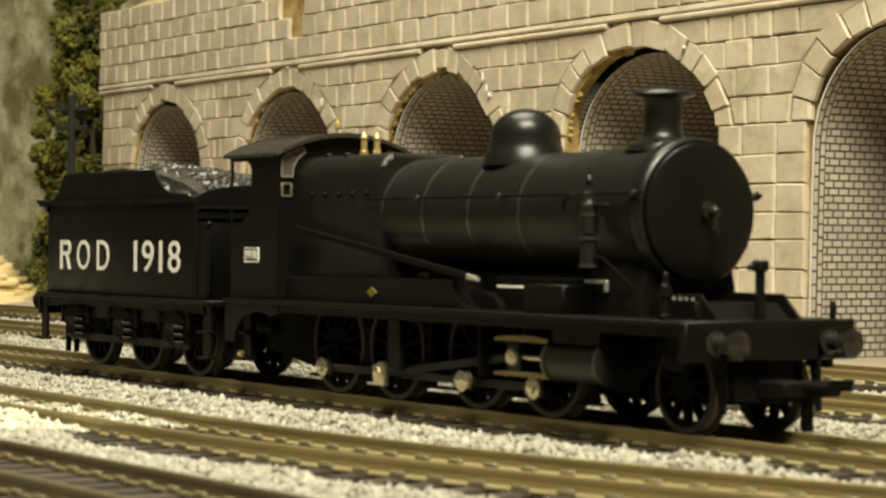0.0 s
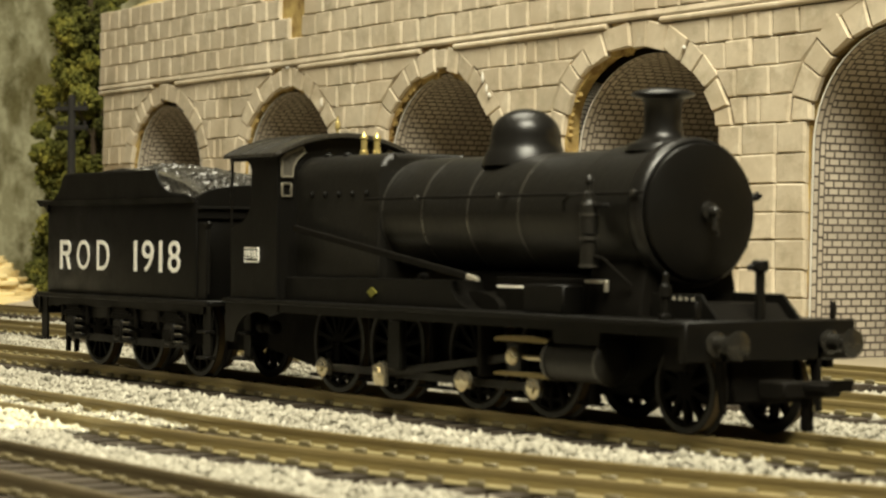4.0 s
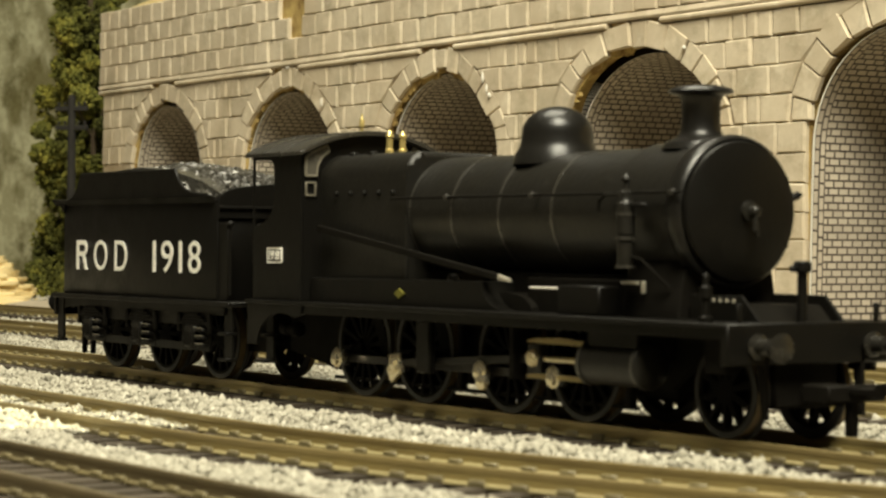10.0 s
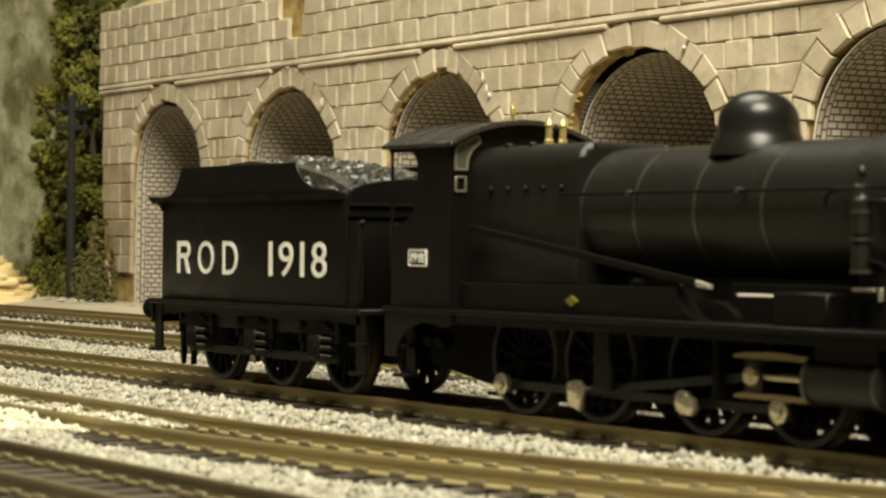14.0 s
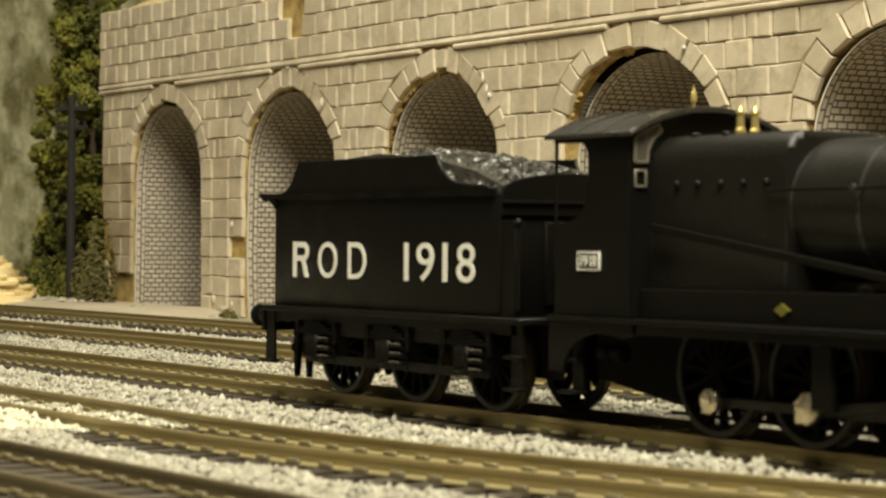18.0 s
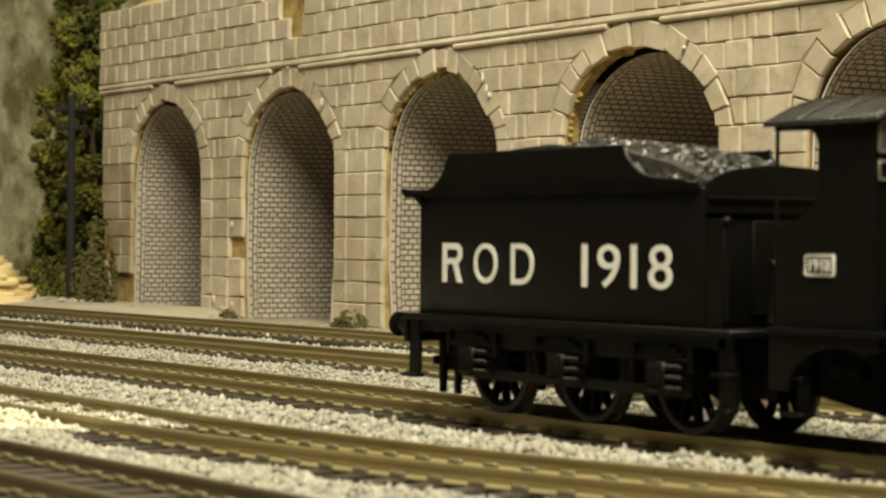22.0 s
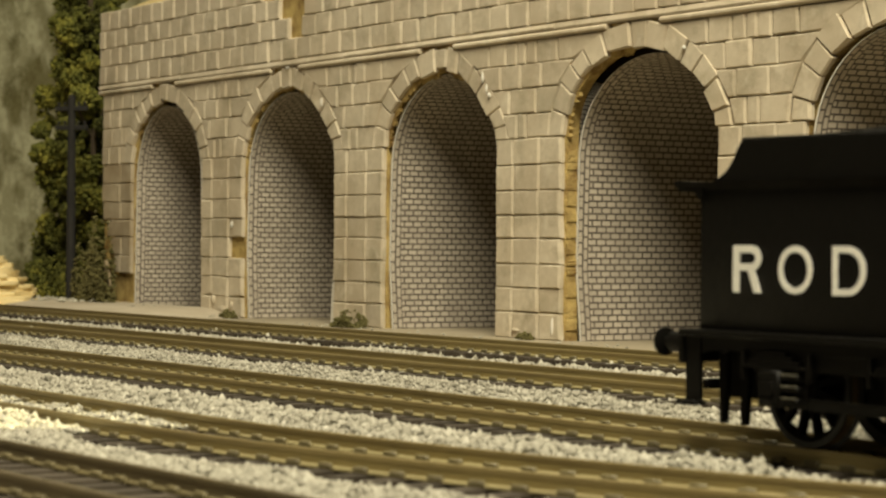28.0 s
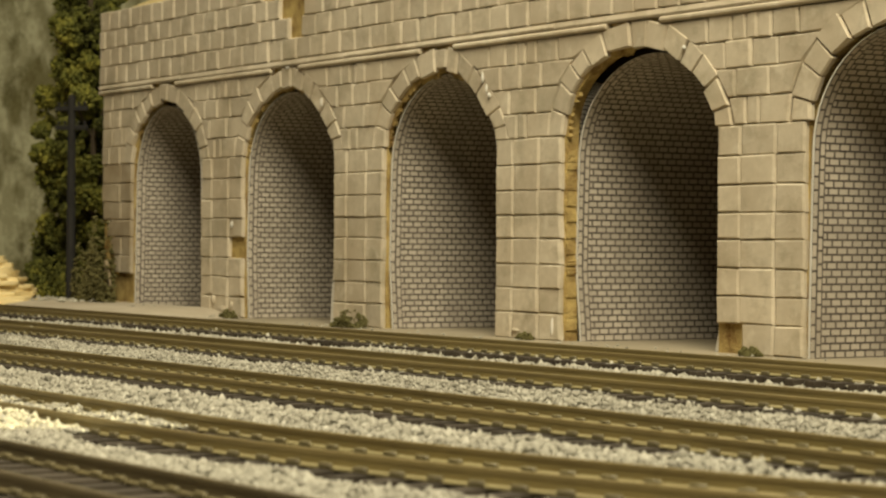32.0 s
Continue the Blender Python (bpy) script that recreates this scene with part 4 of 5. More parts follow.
        part("window_pane", prism(B(), [(s * u, z) for u, z in rim], "x", -130.65, -130.45), M_PANE, cab, "pale reflecting cab window")
        bm = B()
        for a, b, c, d in ((12.1, 14.3, 37.0, 37.4), (12.1, 14.3, 39.4, 39.8), (12.0, 12.4, 37.1, 39.7), (14.0, 14.4, 37.1, 39.7)):
            box(bm, -130.6, -130.2, min(s * a, s * b), max(s * a, s * b), c, d, 0.1)
        part("window_frame", bm, M_RIM, cab, "small square metal window rim")
    roof_o = roof_arc(15.9, 45.4, 4.1)[::-1]
    roof_i = roof_arc(15.7, 44.9, 4.0)
    roof = part("cab_roof", prism(B(), roof_o + roof_i, "x", -151.2, -129.0, 0.12), M_ROOF, cab, "curved dark grey cab roof")
    for x in (-150.9, -144.5, -138, -129.4):
        pts = [(x, p[0], p[1] + 0.02) for p in roof_arc(15.8, 45.4, 4.1)]
        part("roof_rib", tube(B(), pts, 0.3, 6), M_ROOF, roof)
    for y in (-15.9, 15.9):
        part("rain_strip", box(B(), -151.3, -128.9, y - 0.25, y + 0.25, 44.8, 45.5, 0.1), M_ROOF, roof)
    part("backhead", box(B(), -134, -131.2, -9, 9, 17.4, 40, 1.5, 2), M_SOOT, cab)
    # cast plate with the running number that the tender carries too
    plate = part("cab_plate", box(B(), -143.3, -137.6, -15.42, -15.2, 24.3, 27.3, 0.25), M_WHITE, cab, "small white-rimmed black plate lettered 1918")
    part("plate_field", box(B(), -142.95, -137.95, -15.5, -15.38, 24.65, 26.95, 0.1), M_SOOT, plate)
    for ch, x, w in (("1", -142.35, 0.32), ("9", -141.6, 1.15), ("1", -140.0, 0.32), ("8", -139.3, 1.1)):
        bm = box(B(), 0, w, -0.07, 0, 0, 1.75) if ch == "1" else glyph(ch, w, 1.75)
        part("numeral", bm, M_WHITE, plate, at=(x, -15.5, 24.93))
    # running plate, valance, splasher casings
    part("running_plate", box(B(), -149.5, -6.2, -17.0, 17.0, 16.4, 17.2, 0.12), M_BLACK, L)
    for y in (-16.4, 15.9):
        part("valance", box(B(), -128, -6.4, y, y + 0.5, 14.9, 16.5), M_BLACK, L)
        cast = [(-149.4, 16.5), (-149.4, 8.5), (-145.5, 8.5)] + [(p[0], p[1]) for p in arc(-136, 8.5, 9.5, 6.4, 180, 60, 8)] + [(-127, 14.9), (-127, 16.5)]
        part("cab_valance", prism(B(), cast, "y", y, y + 0.6, 0.08), M_BLACK, L)
    for s in (-1, 1):
        y0, y1 = (-13.4, -6) if s < 0 else (6, 13.4)
        prof = [(-130, 17.1), (-130, 21.7), (-72.8, 22.0)] + [(p[0], p[1]) for p in arc(-66.2, 22.0, 6.6, 4.9, 180, 265, 6)] + [(-65.4, 17.1)]
        cas = part("splasher", prism(B(), prof, "y", y0, y1, 0.2), M_BLACK, L, "long black wheel splasher casing")
        if s < 0:
            dia = [(-99.7, 19.4), (-98.0, 20.3), (-96.3, 19.4), (-98.0, 18.5)]
            part("works_plate", prism(B(), dia, "y", -13.75, -13.35), M_YELLOW, cas, "small yellow diamond plate")
        guard = [(-76.5, 17.1)] + [(p[0], p[1]) for p in arc(-69.8, 17.1, 7.2, 3.1, 165, 15, 10)] + [(-62.8, 17.1)]
        part("splasher_guard", prism(B(), guard, "y", min(s * 6.4, s * 10.0), max(s * 6.4, s * 10.0)), M_SOOT, cas)
        part("sandbox", box(B(), -51.2, -40.2, y0 if s < 0 else 9, -9 if s < 0 else y1, 17.1, 21.9, 0.3), M_BLACK, L)
        lid = lathe(B(), [(1.0, 22.0), (1.0, 22.8), (0.5, 23.1), (0, 23.15)], "z", (-84, s * 11.5, 0), 12)
        part("oil_box", lid, M_BLACK, L)
    # bright ends of the reversing gear under the boiler
    part("reversing_rod", prism(B(), [(-128, 30.4), (-128, 31.6), (-68.5, 23.4), (-68.5, 22.2)], "y", -13.2, -12.4, 0.1), M_SOOT, L, "sloping black reversing rod")
    part("rod_end", prism(B(), [(-68.8, 22.3), (-68.8, 23.3), (-65.4, 22.6), (-65.4, 22.0)], "y", -13.0, -12.2, 0.1), M_GREY, L, "bright worn rod end")
    for x0, x1, z0, z1 in ((-58.4, -51.0, 21.0, 21.6),):
        part("lifting_link", box(B(), x0, x1, -13.7, -13.3, z0 + 0.1, z1 - 0.1, 0.1), M_PAPER, L, "bright steel valve link")
    bm = box(B(), -38.5, -34.2, -10.5, -10.0, 22.2, 22.7, 0.1)
    box(bm, -33.4, -32.8, -10.5, -9.9, 20.9, 22.8, 0.1)
    part("lubricator_pipe", bm, M_GREY, L, "bright steel pipe elbow")
    # handrails on knobs
    for s in (-1, 1):
        rail = part("handrail", tube(B(), [(-104, s * 11.6, 36.3), (-22, s * 11.9, 36.3)], 0.24), M_SOOT, L)
        for x in (-86, -60.6, -36.4, -24.4):
            bm = lathe(B(), [(0.3, 0), (0.3, 1.2), (0.5, 1.3), (0.5, 1.9), (0, 2.0)], "y", (0, 0, 0), 8)
            if s < 0:
                for v in bm.verts:
                    v.co.y = -v.co.y
            part("handrail_knob", bm, M_BAND, rail, at=(x, s * 10.2, 36.3))
    # air pump on the smokebox side, with pipes
    prof = [(1.2, 24.8), (1.35, 25.2), (1.35, 28.6), (1.0, 28.9), (1.0, 29.8), (1.45, 30.0), (1.45, 34.6), (1.1, 34.9), (0.9, 35.4), (0.9, 36.4), (0.5, 36.7), (0.45, 38), (0.75, 38.2), (0.7, 38.7), (0.3, 39.2), (0, 39.3)]
    pump = part("air_pump", lathe(B(), prof, "z", (-33.9, -13.1, 0), 18), M_BOILER, L, "black upright air pump")
    for z in (29.35, 33.0, 25.0):
        part("flange", lathe(B(), [(1.6, z - 0.2), (1.6, z + 0.2)], "z", (-33.9, -13.1, 0), 16), M_BAND, pump)
    part("pump_pipe", tube(B(), [(-33.9, -13.1, 35.9), (-36, -13, 36.1), (-39.8, -12.6, 36.1), (-41.6, -12.4, 35.2), (-41.8, -12.3, 33.6)], 0.3), M_BLACK, pump)
    part("pump_pipe", tube(B(), [(-32.6, -13.1, 34.4), (-30.5, -13, 34.4), (-29.8, -12.3, 34.4)], 0.35), M_BLACK, pump)
    part("pump_pipe", tube(B(), [(-32.6, -13, 26.5), (-30.8, -12.6, 26.2), (-29.4, -11.5, 24.5), (-27, -10, 22)], 0.25), M_SOOT, pump)
    part("lubricator", lathe(B(), [(1.1, 17.2), (1.1, 17.9), (0.6, 18.2), (0.55, 20.4), (0.9, 20.7), (0.9, 22.2), (0.5, 22.6), (0.5, 24), (0.2, 24.3), (0, 24.4)], "z", (-14.2, -13.6, 0), 14), M_BLACK, L)
    # frames, cylinders, slide bars
    for y in (-6.8, 6.2):
        pts = [(-149, 15.5), (-149, 7), (-128, 3.9), (-45, 3.9), (-30, 6), (-24, 10), (-9, 12), (-6.5, 13), (-6.5, 16.4), (-149, 16.4)]
        part("main_frame", prism(B(), pts, "y", y, y + 0.6), M_SOOT, L)
    part("frame_stay", box(B(), -66, -36, -8.6, 8.6, 16.8, 22.9, 0.3), M_SOOT, L)
    part("frame_stay", box(B(), -78, -41, -6.5, 6.5, 17.0, 23.6, 0.3), M_SOOT, L)
    part("ashpan", box(B(), -128, -66, -6, 6, 4.2, 16, 0.3), M_SOOT, L)
    part("gear_case", box(B(), -66, -30, -5.8, 5.8, 4.6, 16, 0.3), M_SOOT, L)
    truck = part("pony_truck", box(B(), -25, -7.5, -6.3, 6.3, 4.6, 11.8, 0.5), M_SOOT, L, "matt black pony truck frame")
    for s in (-1, 1):
        part("axle_guide", box(B(), PONY_X - 2.2, PONY_X + 2.2, min(s * 6.2, s * 7.0), max(s * 6.2, s * 7.0), 4.4, 10.8, 0.3), M_SOOT, truck)
    for s in (-1, 1):
        cyl = part("cylinder", lathe(B(), [(3.0, -43.0), (3.5, -42.8), (3.5, -42.2), (3.3, -42.1), (3.3, -29.2), (3.5, -29.1), (3.5, -28.4), (3.1, -28.1), (1.4, -27.8), (0, -27.8)], "x", (0, s * 12.4, 9.9), 28), M_BOILER, L, "black outside cylinder")
        part("cylinder_casing", box(B(), -42.2, -29.0, min(s * 7, s * 14.2), max(s * 7, s * 14.2), 10, 15.5, 0.5), M_BLACK, cyl)
        for x in (-42.5, -28.9):
            part("cylinder_ring", lathe(B(), [(3.4, x - 0.3), (3.62, x - 0.2), (3.62, x + 0.2), (3.4, x + 0.3)], "x", (0, s * 12.4, 9.9), 28, cap=False), M_BAND, cyl)
        for z, sag in ((12.7, 0.45), (7.0, -0.3)):
            pts = [(-59.6, z - 0.35), (-42.9, z - 0.35), (-42.9, z + 0.35), (-50, z + 0.45 + max(0, sag) * 0.6), (-57.4, z + 0.45), (-59.6, z + 0.1)]
            part("slide_bar", prism(B(), pts, "y", s * 12.4 - 0.9, s * 12.4 + 0.9, 0.1), M_SLIDE, cyl, "tarnished brass slide bar")
        part("motion_bracket", box(B(), -63.6, -62.2, min(s * 7, s * 14.0), max(s * 7, s * 14.0), 6.2, 16.4, 0.2), M_SOOT, L)
        part("piston_gland", lathe(B(), [(1.1, -44.8), (1.1, -42.7)], "x", (0, s * 12.4, 9.9), 12), M_STEEL, cyl)
        # hanging sand pipes, steps and injector
        part("brake_hanger", box(B(), -91.4, -87.0, min(s * 12.9, s * 14.4), max(s * 12.9, s * 14.4), 5.8, 14.9, 0.3), M_BLACK, L)
        for x in DRIVERS:
            blk = prism(B(), [(x + 10.4, 3.0), (x + 11.8, 3.2), (x + 11.9, 8.5), (x + 11.2, 15.0), (x + 10.5, 15.0), (x + 10.6, 8.5)], "y", s * 8.6 - 0.7, s * 8.6 + 0.7, 0.15)
            part("brake_block", blk, M_SOOT, L)
        part("brake_rod", box(B(), -128, -36, min(s * 8.2, s * 9.0), max(s * 8.2, s * 9.0), 2.7, 3.3), M_SOOT, L)
        bm = box(B(), -147.5, -143.2, min(s * 13, s * 16), max(s * 13, s * 16), 4.9, 5.5, 0.1)
        box(bm, -146.8, -144, min(s * 13.0, s * 13.5), max(s * 13.0, s * 13.5), 5, 16)
        box(bm, -147.5, -143.2, min(s * 13, s * 16), max(s * 13, s * 16), 10, 10.5, 0.1)
        part("cab_step", bm, M_BLACK, L)
        part("injector", lathe(B(), [(0.8, -139), (1.3, -138.6), (1.3, -136.6), (1.0, -136.4), (1.0, -135), (1.4, -134.8), (1.4, -133), (0.7, -132.6)], "x", (0, s * 14.0, 11.8), 14), M_WHEEL, L)
        part("guard_iron", prism(B(), [(-7.4, 14), (-7.4, 9.5), (-6.2, 3.4), (-5.4, 3.4), (-5.6, 9.5), (-5.6, 14)], "y", s * 9.4 - 0.35, s * 9.4 + 0.35), M_SOOT, L)
        part("front_step", box(B(), -13.2, -8.2, min(s * 13.2, s * 14.8), max(s * 13.2, s * 14.8), 9.8, 16.4, 0.2), M_SOOT, L)
    # front end
    beam = part("buffer_beam", box(B(), -7.4, -5.6, -16.8, 16.8, 11.2, 17.3, 0.25), M_BLACK, L)
    for y in (-11.2, 11.2):
        part("buffer", lathe(B(), [(1.9, -5.7), (1.9, -5.2), (1.35, -4.9), (1.3, -2.6), (0.7, -2.4), (0.7, -0.8), (1.6, -0.75), (2.15, -0.55), (2.2, -0.3), (1.7, -0.08), (0, 0.05)], "x", (0, y, 13.85), 28), M_BUFFER, beam, "worn dusty black buffer")
    slope = [(-24, 17.1), (-24, 21.0), (-12.4, 21.0), (-8.2, 17.1)]
    for y in (-8.4, 7.8):
        part("frame_top", prism(B(), slope, "y", y, y + 0.6, 0.1), M_BLACK, L)
    part("front_apron", prism(B(), [(-24, 17.1), (-24, 19.6), (-13.2, 19.6), (-10.5, 17.1)], "y", -7.8, 7.8, 0.15), M_SOOT, L)
    rivet = part("rivet", lathe(B(), [(0.32, 0), (0.28, -0.18), (0, -0.25)], "y", seg=8), M_GREY, L, at=(-20.0, -8.45, 20.2))
    for k in range(1, 5):
        again(rivet, (-20.0 + 1.5 * k, -8.45, 20.2))
    bm = tube(B(), [(-8.6, 0, 17), (-8.6, 0, 24.6)], 0.75, 10)
    lathe(bm, [(0.9, 24.4), (1.35, 24.7), (1.35, 25.9), (1.1, 26.2), (0, 26.2)], "z", (-8.6, 0, 0), 12)
    tube(bm, [(-8.6, 0, 25.2), (-8.6, -1.8, 25.2), (-8.6, -2.2, 24.9)], 0.5)
    part("vacuum_pipe", bm, M_BLACK, L, "black upright brake pipe")
    for y in (-13.5, 13.2):
        part("lamp_iron", box(B(), -7.2, -6.6, y - 0.5, y + 0.5, 17.2, 20.0, 0.1), M_BLACK, beam)
    bm = box(B(), -12, 2.2, -1.4, 1.4, 6.4, 7.6, 0.2)
    box(bm, 1.4, 3.2, -5.6, 5.6, 6.2, 8.6, 0.25)
    box(bm, -6.0, 1.6, -2.6, 2.6, 5.6, 8.4, 0.3)
    box(bm, 1.2, 2.6, -0.9, 0.9, 1.2, 6.8, 0.25)
    prism(bm, [(2.6, 7.4), (9.2, 7.4), (9.8, 9.2), (9.0, 9.2), (8.2, 8.2), (2.6, 8.3)], "y", -1.9, 1.9, 0.1)
    part("coupling", bm, M_SOOT, L, "black plastic hook coupling")
    # wheels and motion
    moving["drive"] = [wheelset("driving_axle", L, x, AXLE_DRIVE, AXLE_DRIVE, 14, True, b) for x, b in zip(DRIVERS, ("", "round", "square", ""))]
    moving["pony"] = [wheelset("leading_axle", L, PONY_X, AXLE_PONY, AXLE_PONY, 10)]
    moving["rods"], moving["conrods"], moving["heads"] = [], [], []
    for s in (-1, 1):
        bm = B()
        for a, b in zip(DRIVERS, DRIVERS[1:]):
            box(bm, b - DRIVERS[0], a - DRIVERS[0], min(s * 10.6, s * 11.4), max(s * 10.6, s * 11.4), -0.75, 0.75, 0.15)
        for x in DRIVERS:
            lathe(bm, [(1.5, s * 10.5), (1.5, s * 11.5)], "y", (x - DRIVERS[0], 0, 0), 16)
        moving["rods"].append(part("coupling_rod", bm, M_RODS, L, "dark steel coupling rod", at=(DRIVERS[0], 0, AXLE_DRIVE - CRANK)))
        bm = box(B(), 0, CONROD, min(s * 11.9, s * 12.7), max(s * 11.9, s * 12.7), -0.7, 0.7, 0.15)
        box(bm, -1.7, 1.9, min(s * 11.8, s * 13.3), max(s * 11.8, s * 13.3), -1.7, 1.6, 0.3)
        lathe(bm, [(1.2, s * 11.8), (1.2, s * 12.8)], "y", (CONROD, 0, 0), 14)
        moving["conrods"].append(part("connecting_rod", bm, M_RODS, L, "steel connecting rod with a bright big end"))
        big = box(B(), -1.75, 1.95, min(s * 12.6, s * 13.5), max(s * 12.6, s * 13.5), -1.75, 1.65, 0.35, 2)
        part("big_end", big, M_STEEL, moving["conrods"][-1], "bright steel big end block")
        bm = box(B(), -1.8, 1.8, s * 12.4 - 1.0, s * 12.4 + 1.0, -2.6, 2.3, 0.3)
        head = part("crosshead", bm, M_RODS, L, "crosshead with a bright boss", at=(DRIVERS[MAIN] + CONROD, 0, 9.9))
        part("crosshead_boss", lathe(B(), [(1.55, s * 12.6), (1.55, s * 13.6), (1.2, s * 14.1), (0, s * 14.2)], "y", seg=18), M_STEEL, head)
        part("piston_rod", lathe(B(), [(0.6, 1.5), (0.6, 12)], "x", (0, s * 12.4, 0), 10), M_STEEL, head)
        moving["heads"].append(head)
    return L, moving


def glyph(text, width, height):
    """A character of the built-in font as a flat raised shape of that size, its lower left corner at the origin, facing -y."""
    cu = bpy.data.curves.new("glyph", "FONT")
    cu.body, cu.size, cu.extrude, cu.offset, cu.resolution_u = text, 1.0, 0.0, 0.002, 6
    ob = bpy.data.objects.new("glyph", cu)
    scene.collection.objects.link(ob)
    me = bpy.data.meshes.new_from_object(ob.evaluated_get(bpy.context.evaluated_depsgraph_get()))
    bpy.data.objects.remove(ob)
    xs, ys = [v.co.x for v in me.vertices], [v.co.y for v in me.vertices]
    for v in me.vertices:
        v.co = ((v.co.x - min(xs)) / (max(xs) - min(xs)) * width, 0.0, (v.co.y - min(ys)) / (max(ys) - min(ys)) * height)
    bm = bmesh.new()
    bm.from_mesh(me)
    r = bmesh.ops.extrude_face_region(bm, geom=bm.faces[:])
    bmesh.ops.translate(bm, verts=[v for v in r["geom"] if isinstance(v, bmesh.types.BMVert)], vec=(0, -0.12, 0))
    return bm


def tender():
    T = base("tender", "black six-wheeled model tender lettered ROD 1918, heaped with coal", "model tender")
    tank = part("tank", box(B(), -241.3, -165.2, -15.0, 15.0, 16.2, 36.6, 0.35, 2), M_BLACK, T, "black riveted tender tank")
    for y, s in ((-15.0, -1), (15.0, 1)):
        # flared coping and upper coal plate
        bm = prism(B(), [(s * 14.4, 36.2), (s * 15.0, 36.2), (s * 15.5, 36.9), (s * 16.0, 37.5), (s * 15.6, 37.5), (s * 15.0, 37.2), (s * 14.4, 37.2)], "x", -246.2, -166)
        part("coping", bm, M_SOOT, tank)
        rave = [(-240.4, 36.8)] + [(p[0], p[1]) for p in arc(-241.2, 43.3, 8.0, 6.0, -88, -22, 7)] + [(-232.2, 43.3), (-185.4, 43.2)]
        rave += [(p[0], p[1]) for p in arc(-174.5, 44.6, 10.2, 6.6, 190, 262, 8)] + [(-170.5, 37.9), (-167.6, 37.2), (-165.6, 36.4)]
        part("coal_plate", prism(B(), rave, "y", y - s * 0.3 - 0.3, y - s * 0.3 + 0.3, 0.1), M_BLACK, tank)
        part("plate_rim", tube(B(), [(p[0], y - s * 0.3, p[1] + 0.05) for p in rave[8:]], 0.3, 6), M_BLACK, tank)
    bm = prism(B(), [(-240.5, 34.6), (-242.2, 35.9), (-246.8, 37.4), (-246.6, 37.8), (-240.0, 37.4)], "y", -15.4, 15.4)
    part("coping", bm, M_BLACK, tank)
    part("rear_coal_plate", box(B(), -233, -232.4, -14.6, 14.6, 36.6, 43.2, 0.1), M_BLACK, tank)
    arch = [(-14.8, 33.0), (14.8, 33.0)] + [(p[0], p[1]) for p in arc(0, 36.9, 14.8, 3.0, 0, 180, 16)]
    part("front_plate", prism(B(), arch, "x", -165.2, -164.6, 0.1), M_BLACK, tank)
    part("front_plate_rim", tube(B(), [(-164.9, p[0], p[1]) for p in arc(0, 36.9, 14.8, 3.0, 0, 180, 16)], 0.3, 6), M_BLACK, tank)
    part("front_beading", tube(B(), [(-164.4, y, 35.2) for y in (-14.9, 0, 14.9)], 0.4, 6), M_BLACK, tank)
    part("coal_door", box(B(), -165.3, -164.6, -6, 6, 18, 32, 0.2), M_SOOT, tank)
    for y in (-14.2, 14.2):
        part("handrail", tube(B(), [(-160.9, y, 17.5), (-160.9, y, 31.8)], 0.35), M_BLACK, T)
        part("hand_knob", lathe(B(), [(0.7, 31.5), (0.8, 32), (0.4, 32.5), (0, 32.5)], "z", (-160.9, y, 0), 10), M_BLACK, T)
        part("front_panel", box(B(), -165.6, -161.2, y - 0.4, y + 0.4, 16.4, 32.2, 0.1), M_BLACK, T)
    rng = random.Random(5)
    # coal: a heap of angular lumps
    verts, faces = [], []
    for k in range(3600):
        x = rng.uniform(-231, -166.2)
        y = rng.uniform(-12.8, 12.8)
        crest = 44.6 - 0.03 * (x + 207) - ((x + 207) ** 2) * (0.0026 if x > -207 else 0.016)
        z = crest - (y / 14.2) ** 2 * 3.2 + rng.uniform(-0.8, 0.35)
        r = rng.uniform(0.4, 1.05)
        rot = Euler((rng.uniform(0, 6), rng.uniform(0, 6), rng.uniform(0, 6))).to_matrix()
        n0 = len(verts)
        for dx in (-1, 1):
            for dy in (-1, 1):
                for dz in (-1, 1):
                    v = rot @ Vector((dx * rng.uniform(0.5, 1.0), dy * rng.uniform(0.4, 0.9), dz * rng.uniform(0.3, 0.8))) * r
                    verts.append((x + v.x, y + v.y, z + v.z))
        faces += [tuple(n0 + i for i in q) for q in ((0, 1, 3, 2), (4, 6, 7, 5), (0, 4, 5, 1), (2, 3, 7, 6), (0, 2, 6, 4), (1, 5, 7, 3))]
    coal = raw("coal", verts, faces, M_COAL, T, "heap of glistening black coal")
    coal["kind"] = "stuff"
    bm = prism(B(), [(-231.5, 36.6), (-231.5, 42), (-222, 43.6), (-207, 44.4), (-190, 43.2), (-176, 40.6), (-165.6, 37.2), (-165.6, 36.6)], "y", -12.5, 12.5)
    part("coal_bed", bm, M_COAL, T)
    # lettering on both sides
    letters = [("R", -233.8, -227.6), ("O", -224.3, -217.4), ("D", -213.5, -207.1), ("1", -194.3, -192.9), ("9", -190.3, -184.7), ("1", -182.0, -180.6), ("8", -177.7, -172.1)]
